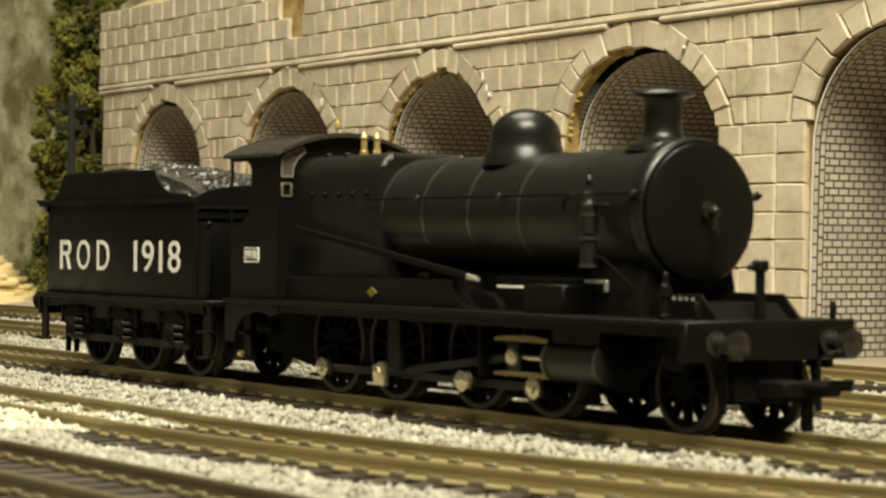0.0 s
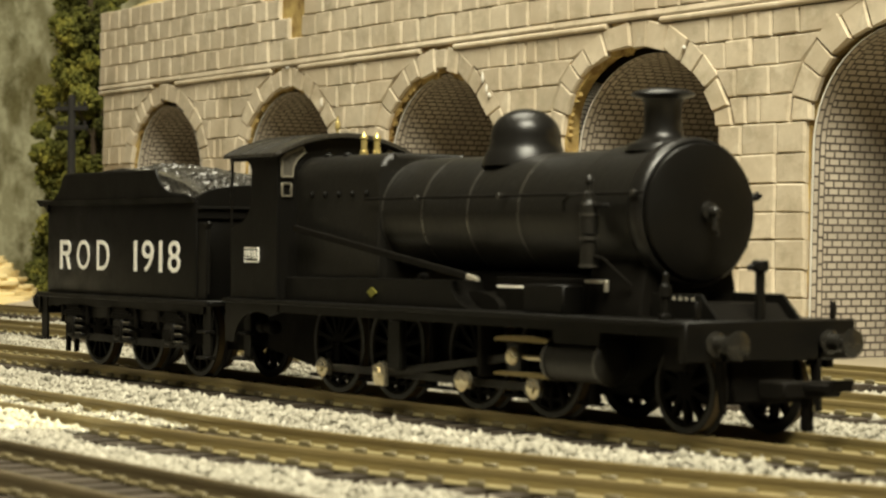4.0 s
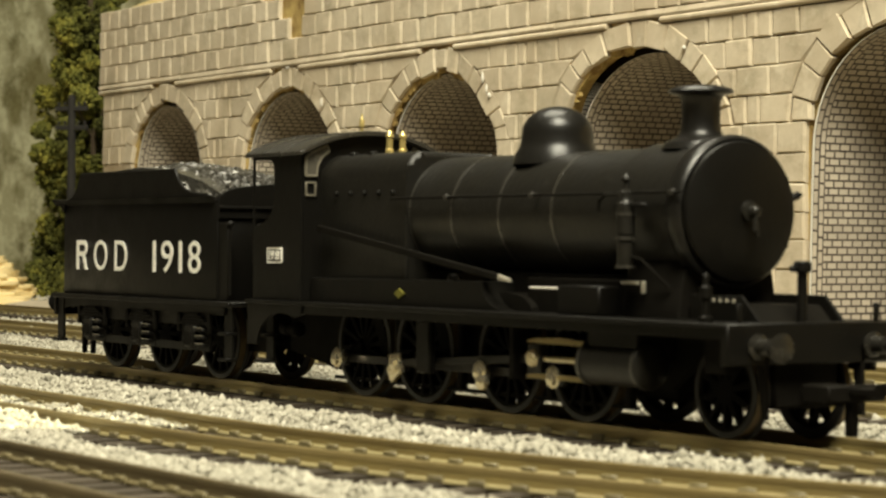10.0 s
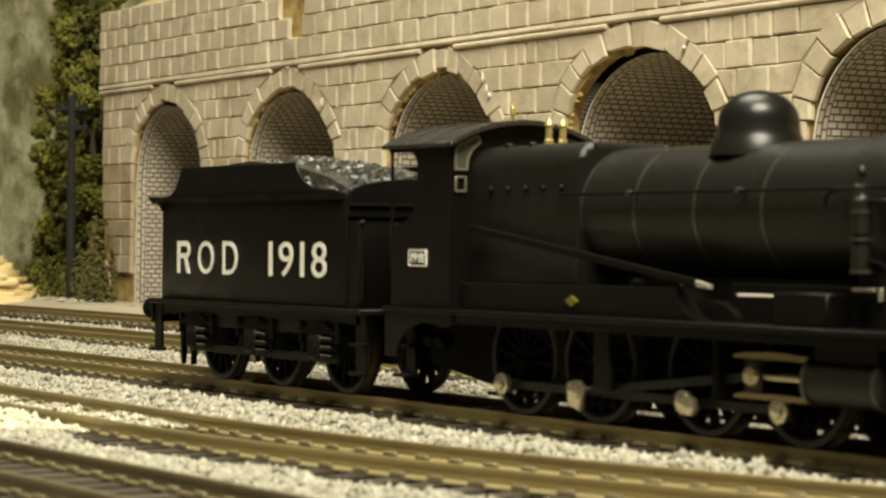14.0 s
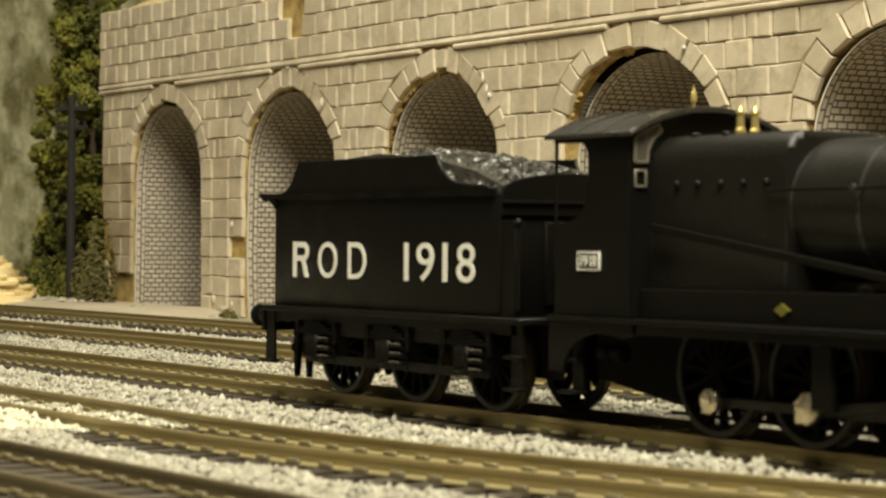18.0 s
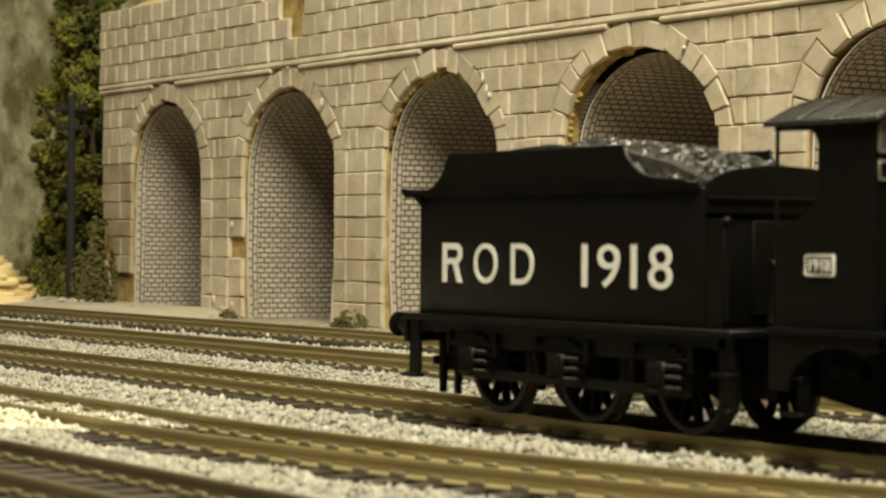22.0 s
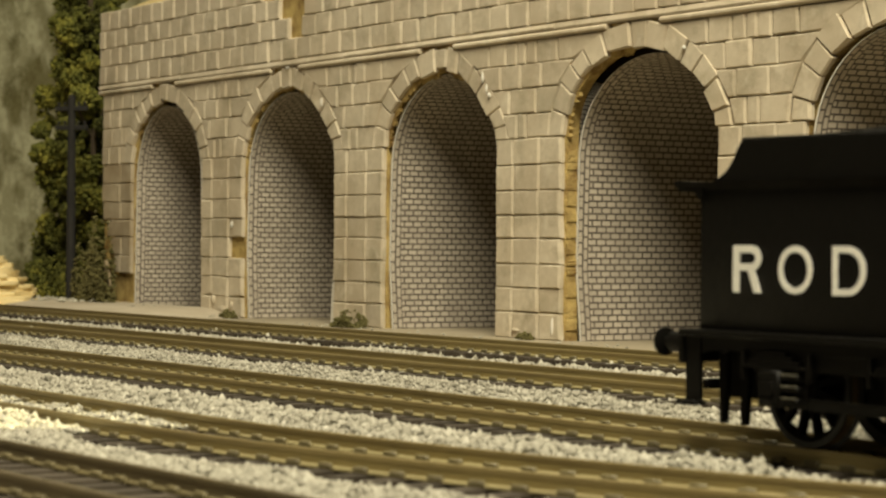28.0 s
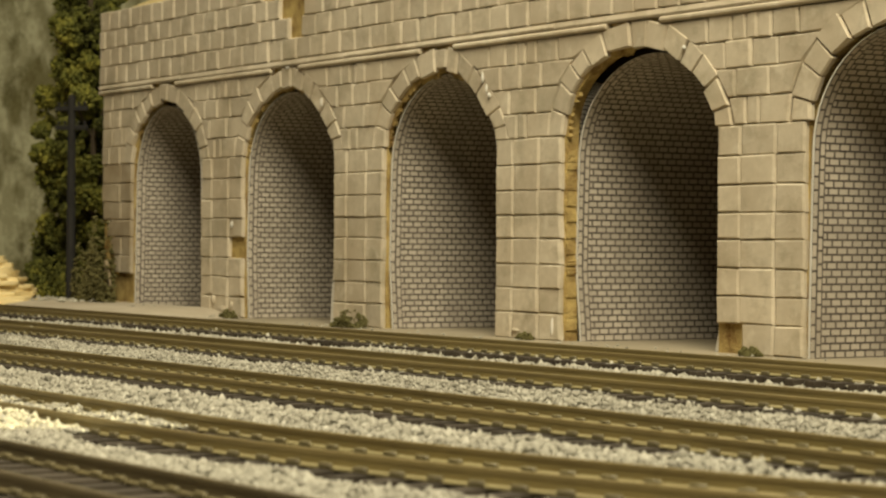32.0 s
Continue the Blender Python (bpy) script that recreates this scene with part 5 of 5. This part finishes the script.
    for ch, a, b in letters:
        if ch == "1":
            bm = box(B(), 0, b - a, -0.12, 0, 0, 6.65)
        elif ch == "R":
            w = b - a
            bowl = [(1.0, 6.65), (w - 2.0, 6.65)] + [(p[0], p[1]) for p in arc(w - 2.2, 4.85, 2.0, 1.8, 85, -85, 10)] + [(1.0, 3.05), (1.0, 4.1), (w - 2.3, 4.1)]
            bowl += [(p[0], p[1]) for p in arc(w - 2.3, 4.85, 0.85, 0.75, -80, 80, 8)] + [(1.0, 5.6)]
            bm = box(B(), 0, 1.35, -0.12, 0, 0, 6.65)
            prism(bm, bowl, "y", -0.125, 0.0)
            prism(bm, [(w - 3.1, 3.3), (w - 1.7, 3.4), (w - 0.2, 0.0), (w - 1.7, 0.0)], "y", -0.13, 0.0)
        else:
            bm = glyph(ch, b - a, 6.65)
        part("letter" if ch in "ROD" else "numeral", bm, M_WHITE, tank, "cream painted " + ("letter " if ch in "ROD" else "numeral ") + ch, at=(a, -15.05, 21.75))
    # running plate, outside frames with openings, springs
    part("running_plate", box(B(), -244.2, -157.2, -16.6, 16.6, 15.2, 16.3, 0.2), M_BLACK, T)
    for s in (-1, 1):
        y0, y1 = sorted((s * 14.4, s * 15.0))
        xs = TENDER_AXLES
        # deep plate frame: a curved horn at each end, the axle guards, and a long slot between each two axles
        fr = part("outside_frame", prism(B(), [(-244.2, 15.3), (-244.2, 13.4), (-160, 13.4), (-160, 15.3)], "y", y0, y1, 0.1), M_BLACK, T)
        horn = [(-244.2, 13.5), (-244.2, 10.8), (-243.2, 10.4)] + [(p[0], p[1]) for p in arc(-238.2, 10.0, 4.8, 3.4, 175, 60, 6)] + [(-235.0, 13.5)]
        part("frame_horn", prism(B(), horn, "y", y0, y1, 0.1), M_BLACK, fr)
        for n, x in enumerate(xs):
            guard = [(x - 6.4, 13.5), (x - 5.4, 11.2), (x - 4.2, 10.6), (x - 3.8, 6.0), (x + 6.3, 6.0), (x + 6.3, 11.2), (x + 7.2, 13.5)]
            part("axle_guard", prism(B(), guard, "y", y0, y1, 0.1), M_BLACK, fr)
            if n < 2:
                part("frame_stay", box(B(), x + 6.2, xs[n + 1] - 3.7, y0 + 0.1, y1 - 0.1, 5.9, 7.5), M_BLACK, fr)
                part("frame_stay", box(B(), x + 6.2, xs[n + 1] - 4.6, y0 + 0.1, y1 - 0.1, 11.1, 13.6), M_BLACK, fr)
            axb = part("axle_box", box(B(), x - 2.4, x + 2.0, min(s * 14.8, s * 16.6), max(s * 14.8, s * 16.6), 6.6, 11.2, 0.4), M_BLACK, fr)
            part("box_lid", box(B(), x - 1.7, x + 1.3, min(s * 16.5, s * 16.9), max(s * 16.5, s * 16.9), 7.4, 9.8, 0.3), M_SOOT, axb)
            for k in range(4):
                wd = 6.4 - k * 1.3
                sp = box(B(), x - wd, x + wd, min(s * 15.0, s * 15.9), max(s * 15.0, s * 15.9), 11.3 + k * 0.62, 11.8 + k * 0.62, 0.08)
                part("leaf_spring", sp, M_SOOT, axb)
            for z in (7.4, 9.0, 10.6):
                part("guide_ledge", box(B(), x + 2.1, x + 5.6, min(s * 15.0, s * 16.4), max(s * 15.0, s * 16.4), z - 0.6, z + 0.02, 0.1), M_BLACK, axb)
                part("wear_edge", box(B(), x + 2.4, x + 5.4, min(s * 16.1, s * 16.5), max(s * 16.1, s * 16.5), z + 0.03, z + 0.2), M_RIM, axb, "pale worn ledge edge")
            for d in (-6.6, 6.9):
                part("spring_hanger", box(B(), x + d - 0.4, x + d + 0.4, min(s * 15.0, s * 15.8), max(s * 15.0, s * 15.8), 9.6, 13.6, 0.1), M_SOOT, fr)
        st = box(B(), -244.8, -240.6, min(s * 14, s * 16.4), max(s * 14, s * 16.4), 5.2, 5.9, 0.1)
        box(st, -244.0, -240.8, min(s * 14.6, s * 15.2), max(s * 14.6, s * 15.2), 5.4, 15.2)
        part("rear_step", st, M_BLACK, T)
        st = box(B(), -162, -158, min(s * 14, s * 16.4), max(s * 14, s * 16.4), 4.4, 5.0, 0.1)
        box(st, -161.6, -158.4, min(s * 14.4, s * 15.0), max(s * 14.4, s * 15.0), 4.6, 15.2)
        box(st, -162, -158, min(s * 14, s * 16.4), max(s * 14, s * 16.4), 9.6, 10.2, 0.1)
        part("front_step", st, M_BLACK, T)
        for hx in (-242.6, -237.9):
            part("brake_hanger", prism(B(), [(hx - 0.9, 14), (hx - 0.5, 2.3), (hx + 0.5, 2.3), (hx + 1.0, 8), (hx + 1.0, 14)], "y", s * 9 - 0.5, s * 9 + 0.5, 0.1), M_SOOT, T)
        part("inner_frame", box(B(), -245, -159, min(s * 6, s * 6.6), max(s * 6, s * 6.6), 6, 15.2), M_SOOT, T)
    beam = part("buffer_beam", box(B(), -245.4, -244.1, -15.6, 15.6, 11.2, 16.2, 0.2), M_BLACK, T)
    for y in (-11.2, 11.2):
        part("buffer", lathe(B(), [(2.0, -1.8), (2.0, -1.2), (1.6, -0.9), (1.5, 4.6), (0.8, 4.8), (0.8, 6.0), (1.6, 6.1), (2.15, 6.3), (2.2, 6.6), (1.7, 6.9), (0, 7.0)], "x", (0, 0, 0), 24), M_BLACK, beam, at=(-247.2, y, 13.9)).rotation_euler = (0, 0, math.pi)
    bm = box(B(), -251.5, -240, -1.3, 1.3, 6.6, 7.6, 0.2)
    box(bm, -252.4, -251.2, -5.0, 5.0, 6.6, 8.2, 0.2)
    part("coupling", bm, M_SOOT, T, "black plastic coupling")
    for y in (-8.5, 8.5):
        col = part("brake_column", lathe(B(), [(0.9, 17.4), (0.6, 18.2), (0.5, 25), (0.8, 25.3), (0.8, 26.2), (0, 26.4)], "z", (-157.6, y, 0), 10), M_BLACK, T)
        part("brake_handle", tube(B(), [(-157.6, y, 26.0), (-155.8, y - 0.6, 26.2), (-155.6, y - 0.6, 28.0)], 0.3, 6), M_GREY, col, "bare metal brake handle")
    part("draw_bar", box(B(), -160, -148, -1.5, 1.5, 13.5, 14.5, 0.2), M_SOOT, T)
    part("fall_plate", box(B(), -158.5, -149.5, -9, 9, 16.9, 17.5, 0.1), M_SOOT, T)
    part("well_tank", box(B(), -236, -166, -5.8, 5.8, 7.5, 15.2, 0.4), M_SOOT, T)
    axles = [wheelset("axle", T, x, AXLE_TEND, AXLE_TEND, 12) for x in TENDER_AXLES]
    return T, axles


# ---- scenery at the end of the wall ----
def clump_mesh(rng, centre_fn, count, size, name):
    verts, faces = [], []
    for _ in range(count):
        c = Vector(centre_fn(rng))
        r = size * rng.uniform(0.5, 1.25)
        n0 = len(verts)
        rot = Euler((rng.uniform(0, 6), rng.uniform(0, 6), rng.uniform(0, 6))).to_matrix()
        for p in ((1, 0, 0), (0, 1, 0), (-1, 0, 0), (0, -1, 0), (0, 0, 1), (0, 0, -1)):
            verts.append(tuple(c + rot @ Vector(p) * r * rng.uniform(0.55, 1.2)))
        faces += [tuple(n0 + i for i in q) for q in ((0, 1, 4), (1, 2, 4), (2, 3, 4), (3, 0, 4), (1, 0, 5), (2, 1, 5), (3, 2, 5), (0, 3, 5))]
    return verts, faces


def tree(x, y, h, spread, seed, label):
    rng = random.Random(seed)
    t = base("tree", label, "model tree", (x, y, GROUND), "foam trees")
    bm = tube(B(), [(0, 0, -0.5), (0.6, 0.3, h * 0.3), (0, 0, h * 0.7), (0.3, 0, h * 0.93)], 1.5, 8)
    for k in range(7):
        a, z = rng.uniform(0, 6.28), h * rng.uniform(0.25, 0.85)
        tube(bm, [(0, 0, z), (math.cos(a) * spread * 0.35, math.sin(a) * spread * 0.35, z + h * 0.05), (math.cos(a) * spread * 0.75, math.sin(a) * spread * 0.75, z + h * 0.1)], 0.6, 5)
    part("trunk", bm, M_WOOD, t)
    lobes = []
    for k in range(64):
        z = h * rng.uniform(0.04, 0.98)
        w = spread * (1.0 - 0.4 * (z / h) ** 2)
        a = rng.uniform(0, 6.28)
        lobes.append((math.cos(a) * w * rng.uniform(0.3, 0.95), math.sin(a) * w * rng.uniform(0.3, 0.95), z, rng.uniform(0.22, 0.42) * spread))

    def spot(r):
        lx, ly, lz, lr = r.choice(lobes)
        while True:
            d = Vector((r.uniform(-1, 1), r.uniform(-1, 1), r.uniform(-1, 1)))
            if 0.6 < d.length < 1:
                return (lx + d.x * lr, ly + d.y * lr, max(1.5, lz + d.z * lr * 0.9))
    v, f = clump_mesh(rng, spot, 11000, 1.45, "crown")
    raw("crown", v, f, M_LEAF, t, "clumpy olive green foam foliage")
    return t


def bush(x, y, w, h, seed, label, mat=None):
    rng = random.Random(seed)
    t = base("bush", label, "model bush", (x, y, GROUND), "low bushes")

    def spot(r):
        a, d = r.uniform(0, 6.28), math.sqrt(r.uniform(0, 1))
        return (math.cos(a) * d * w, math.sin(a) * d * w * 0.45, r.uniform(0.0, h * (1 - 0.6 * d * d)) * (0.55 + 0.45 * math.sin(3 * a + seed)) + 0.2)
    v, f = clump_mesh(rng, spot, int(300 + 18 * h), min(1.15, max(0.8, h * 0.11)), "foliage")
    raw("foliage", v, f, mat or M_LEAF, t)
    return t


def scenery():
    pole = base("telegraph_pole", "dark timber telegraph pole with two cross arms", "telegraph pole", (-781, 228, GROUND))
    part("pole", lathe(B(), [(2.4, 0), (2.2, 50), (1.9, 104), (0, 105.5)], "z", seg=12), M_POLE, pole)
    for z in (98, 88.5):
        arm = part("cross_arm", box(B(), -1.2, 1.2, -9, 9, z - 1.2, z + 1.2, 0.2), M_POLE, pole)
        arm.rotation_euler = (0, 0, radians(-56))
        for y in (-7.5, -4, 4, 7.5):
            part("insulator", lathe(B(), [(0.4, 0), (0.4, 0.9), (0.8, 1.0), (0.7, 2.0), (0, 2.3)], "z", (0, y, z + 1.1), 8), M_POLE, arm)
    for x, y, h, sp, sd in ((-850, 268, 170, 24, 1), (-884, 284, 178, 26, 2), (-822, 258, 158, 19, 3), (-912, 300, 150, 20, 4), (-862, 262, 112, 24, 9), (-835, 262, 176, 20, 10)):
        tree(x, y, h, sp, sd, "tall dark green foam tree beyond the end of the wall")
    bush(-724, 216.5, 15, 52, 5, "scrubby wiry olive bush against the end of the wall", M_SCRUB)
    bush(-757, 227, 15, 40, 16, "scrubby wiry olive bush against the end of the wall", M_SCRUB)
    bush(-800, 240, 24, 26, 6, "low olive bush at the wall end")
    bush(-838, 244, 26, 30, 7, "low olive bush beside the telegraph pole")
    bush(-486, 213, 11, 7.5, 12, "small dark green tuft at the foot of a pier", M_SCRUB)
    bush(-594, 218, 6, 4, 13, "small dark tuft at the foot of a pier", M_SCRUB)
    bush(-371, 214, 4, 2.5, 14, "tiny dark tuft at the foot of a pier", M_SCRUB)
    bush(-252, 211, 4.5, 3, 15, "tiny dark green tuft at the foot of a pier", M_SCRUB)
    # painted background board
    bm = box(B(), -4, 4, -420, 420, GROUND, 420)
    bd = new("backdrop", mesh_of("backdrop", bm, M_BACK))
    bd.matrix_world = pose(-1.06, 0.40, 0, 0, 0, -56)
    tagged(bd, "painted misty woodland background board", "backdrop", kind="structure")
    # pale stack of broken cork bark layers at the end of the far track
    rng = random.Random(8)
    heap = base("rock", "layered pale ochre cork bark rock beside the far track", "rock", (-789, 186, GROUND))
    heap.rotation_euler = (0, 0, radians(-20))
    for k in range(17):
        z0, f = k * 1.75, 1 - k / 19
        n, ph = 22, rng.uniform(0, 6)
        pts = []
        for j in range(n):
            t = math.tau * j / n
            w = f * (1 + 0.1 * math.sin(3 * t + ph) + rng.uniform(-0.09, 0.09))
            pts.append((-8 * (1 - f) + 42 * w * math.cos(t), 30 * w * math.sin(t)))
        part("bark_layer", prism(B(), pts, "z", z0, z0 + 1.75 + rng.uniform(0, 0.5), 0.3), M_BARK, heap)
    # loose plank leaning at the wall end
    pl = new("plank", mesh_of("plank", box(B(), -1.6, 1.6, -0.7, 0.7, 0, 24, 0.2), M_PLANK))
    pl.matrix_world = pose(-0.7145, 0.2215, GROUND * MM, 5, -17, 0)
    tagged(pl, "pale weathered plank leaning on the wall's broken end", "plank")
    # pale plaster bank rising from the far track to the foot of the first arch
    bm = bmesh.new()
    bmesh.ops.create_grid(bm, x_segments=70, y_segments=26, size=1)

    def ease(t):
        t = min(1.0, max(0.0, t))
        return t * t * (3 - 2 * t)

    for v in bm.verts:
        x, y = -690 + v.co.x * 112, 193 + v.co.y * 35
        wob = 8 * noise.noise(Vector((x * 0.05, 0.0, 2.0)))
        h = 3.9 * ease((y - 159 + wob) / 34) * ease((-583 - x + wob) / 46)
        v.co = Vector((x, y, h - 0.4 + 0.25 * noise.noise(Vector((x, y, 0)) * 0.3)))
    sm = new("path", mesh_of("path", bm, M_SMEAR))
    sm.location = Vector((0, 0, GROUND)) * MM
    tagged(sm, "pale dried plaster path at the foot of the arches", "path", kind="structure")
    # earth bank behind the wall top
    bm = bmesh.new()
    bmesh.ops.create_grid(bm, x_segments=60, y_segments=16, size=1)
    for v in bm.verts:
        x, y = -100 + v.co.x * 640, 272 + v.co.y * 42
        v.co = Vector((x, y, 137 + (v.co.y + 1) * 16 + 3 * noise.noise(Vector((x, y, 0)) * 0.03)))
    bank = new("bank", mesh_of("bank", bm, M_OCHRE))
    tagged(bank, "dry yellow earth bank above the wall", "bank", kind="structure")
    # unseen dark boards added to keep light out of the space behind the arches
    bm = box(B(), -741, 545, 306, 312, GROUND, 146)
    box(bm, -741, -736, 230, 306, GROUND, 134)
    tagged(new("light_block_back", mesh_of("light_block_back", bm, M_WOOD)), "unseen dark board added behind the arches to keep light out", "board", kind="structure")


def rubble():
    """Loose grey stones and litter along the foot of the wall."""
    rng = random.Random(21)
    verts, faces = [], []
    spots = [(rng.uniform(-850, -715), rng.uniform(196, 224), rng.uniform(0.5, 2.2)) for _ in range(150)]
    spots += [(rng.uniform(-715, -215), rng.uniform(196, 217), rng.uniform(0.3, 0.9)) for _ in range(150)]
    spots += [(rng.gauss(-603, 4), rng.uniform(206, 219), rng.uniform(0.6, 1.6)) for _ in range(18)]
    for x, y, r in spots:
        n0 = len(verts)
        for p in ((1, 0, 0), (0, 1, 0), (-1, 0, 0), (0, -1, 0), (0, 0, 1), (0, 0, -1)):
            verts.append((x + p[0] * r * rng.uniform(0.6, 1.2), y + p[1] * r * rng.uniform(0.6, 1.2), GROUND + (3.3 if x < -640 else 0.0) + 0.3 * r + p[2] * r * rng.uniform(0.4, 0.9)))
        faces += [tuple(n0 + i for i in q) for q in ((0, 1, 4), (1, 2, 4), (2, 3, 4), (3, 0, 4), (1, 0, 5), (2, 1, 5), (3, 2, 5), (0, 3, 5))]
    ob = raw("rubble", verts, faces, M_BALLAST)
    tagged(ob, "loose grey rubble along the foot of the wall", "rubble", kind="stuff")


def motions():
    def s_at(t):
        for (t0, s0), (t1, s1) in zip(TRAVEL, TRAVEL[1:]):
            if t <= t1:
                return s0 + (s1 - s0) * (t - t0) / (t1 - t0)
        return TRAVEL[-1][1]
    times = [0.0, 9.0] + [t for t, _ in TRAVEL[2:]]
    fine = sorted(set([0.0, 9.0] + [round(9.0 + 0.25 * k, 2) for k in range(1, 93)]))
    for thing in (engine, coach):
        walk(thing, [(t, pose(s_at(t) * MM, 0, 0)) for t in times])
    for group, radius in ((gear["drive"], ROLL), (gear["pony"], AXLE_PONY), (tender_axles, AXLE_TEND)):
        for ax in group:
            home = ax.location.copy()
            walk(ax, [(t, pose(home.x, home.y, home.z, 0, math.degrees(s_at(t) / radius), 0)) for t in fine])
    for i, s in enumerate((-1, 1)):
        rows, crows, hrows = [], [], []
        for t in fine:
            a = s_at(t) / ROLL
            px, pz = -CRANK * math.sin(a), AXLE_DRIVE - CRANK * math.cos(a)
            rows.append((t, pose((DRIVERS[0] + px) * MM, 0, pz * MM)))
            bx = DRIVERS[MAIN] + px
            hx = bx + math.sqrt(CONROD ** 2 - (9.9 - pz) ** 2)
            crows.append((t, pose(bx * MM, 0, pz * MM, 0, -math.degrees(math.asin((9.9 - pz) / CONROD)), 0)))
            hrows.append((t, pose(hx * MM, 0, 9.9 * MM)))
        walk(gear["rods"][i], rows)
        walk(gear["conrods"][i], crows)
        walk(gear["heads"][i], hrows)


setting()
engine, gear = locomotive()
coach, tender_axles = tender()
scenery()
rubble()
tunnel_liners()
arched_wall()
tracks()
ballast()
motions()
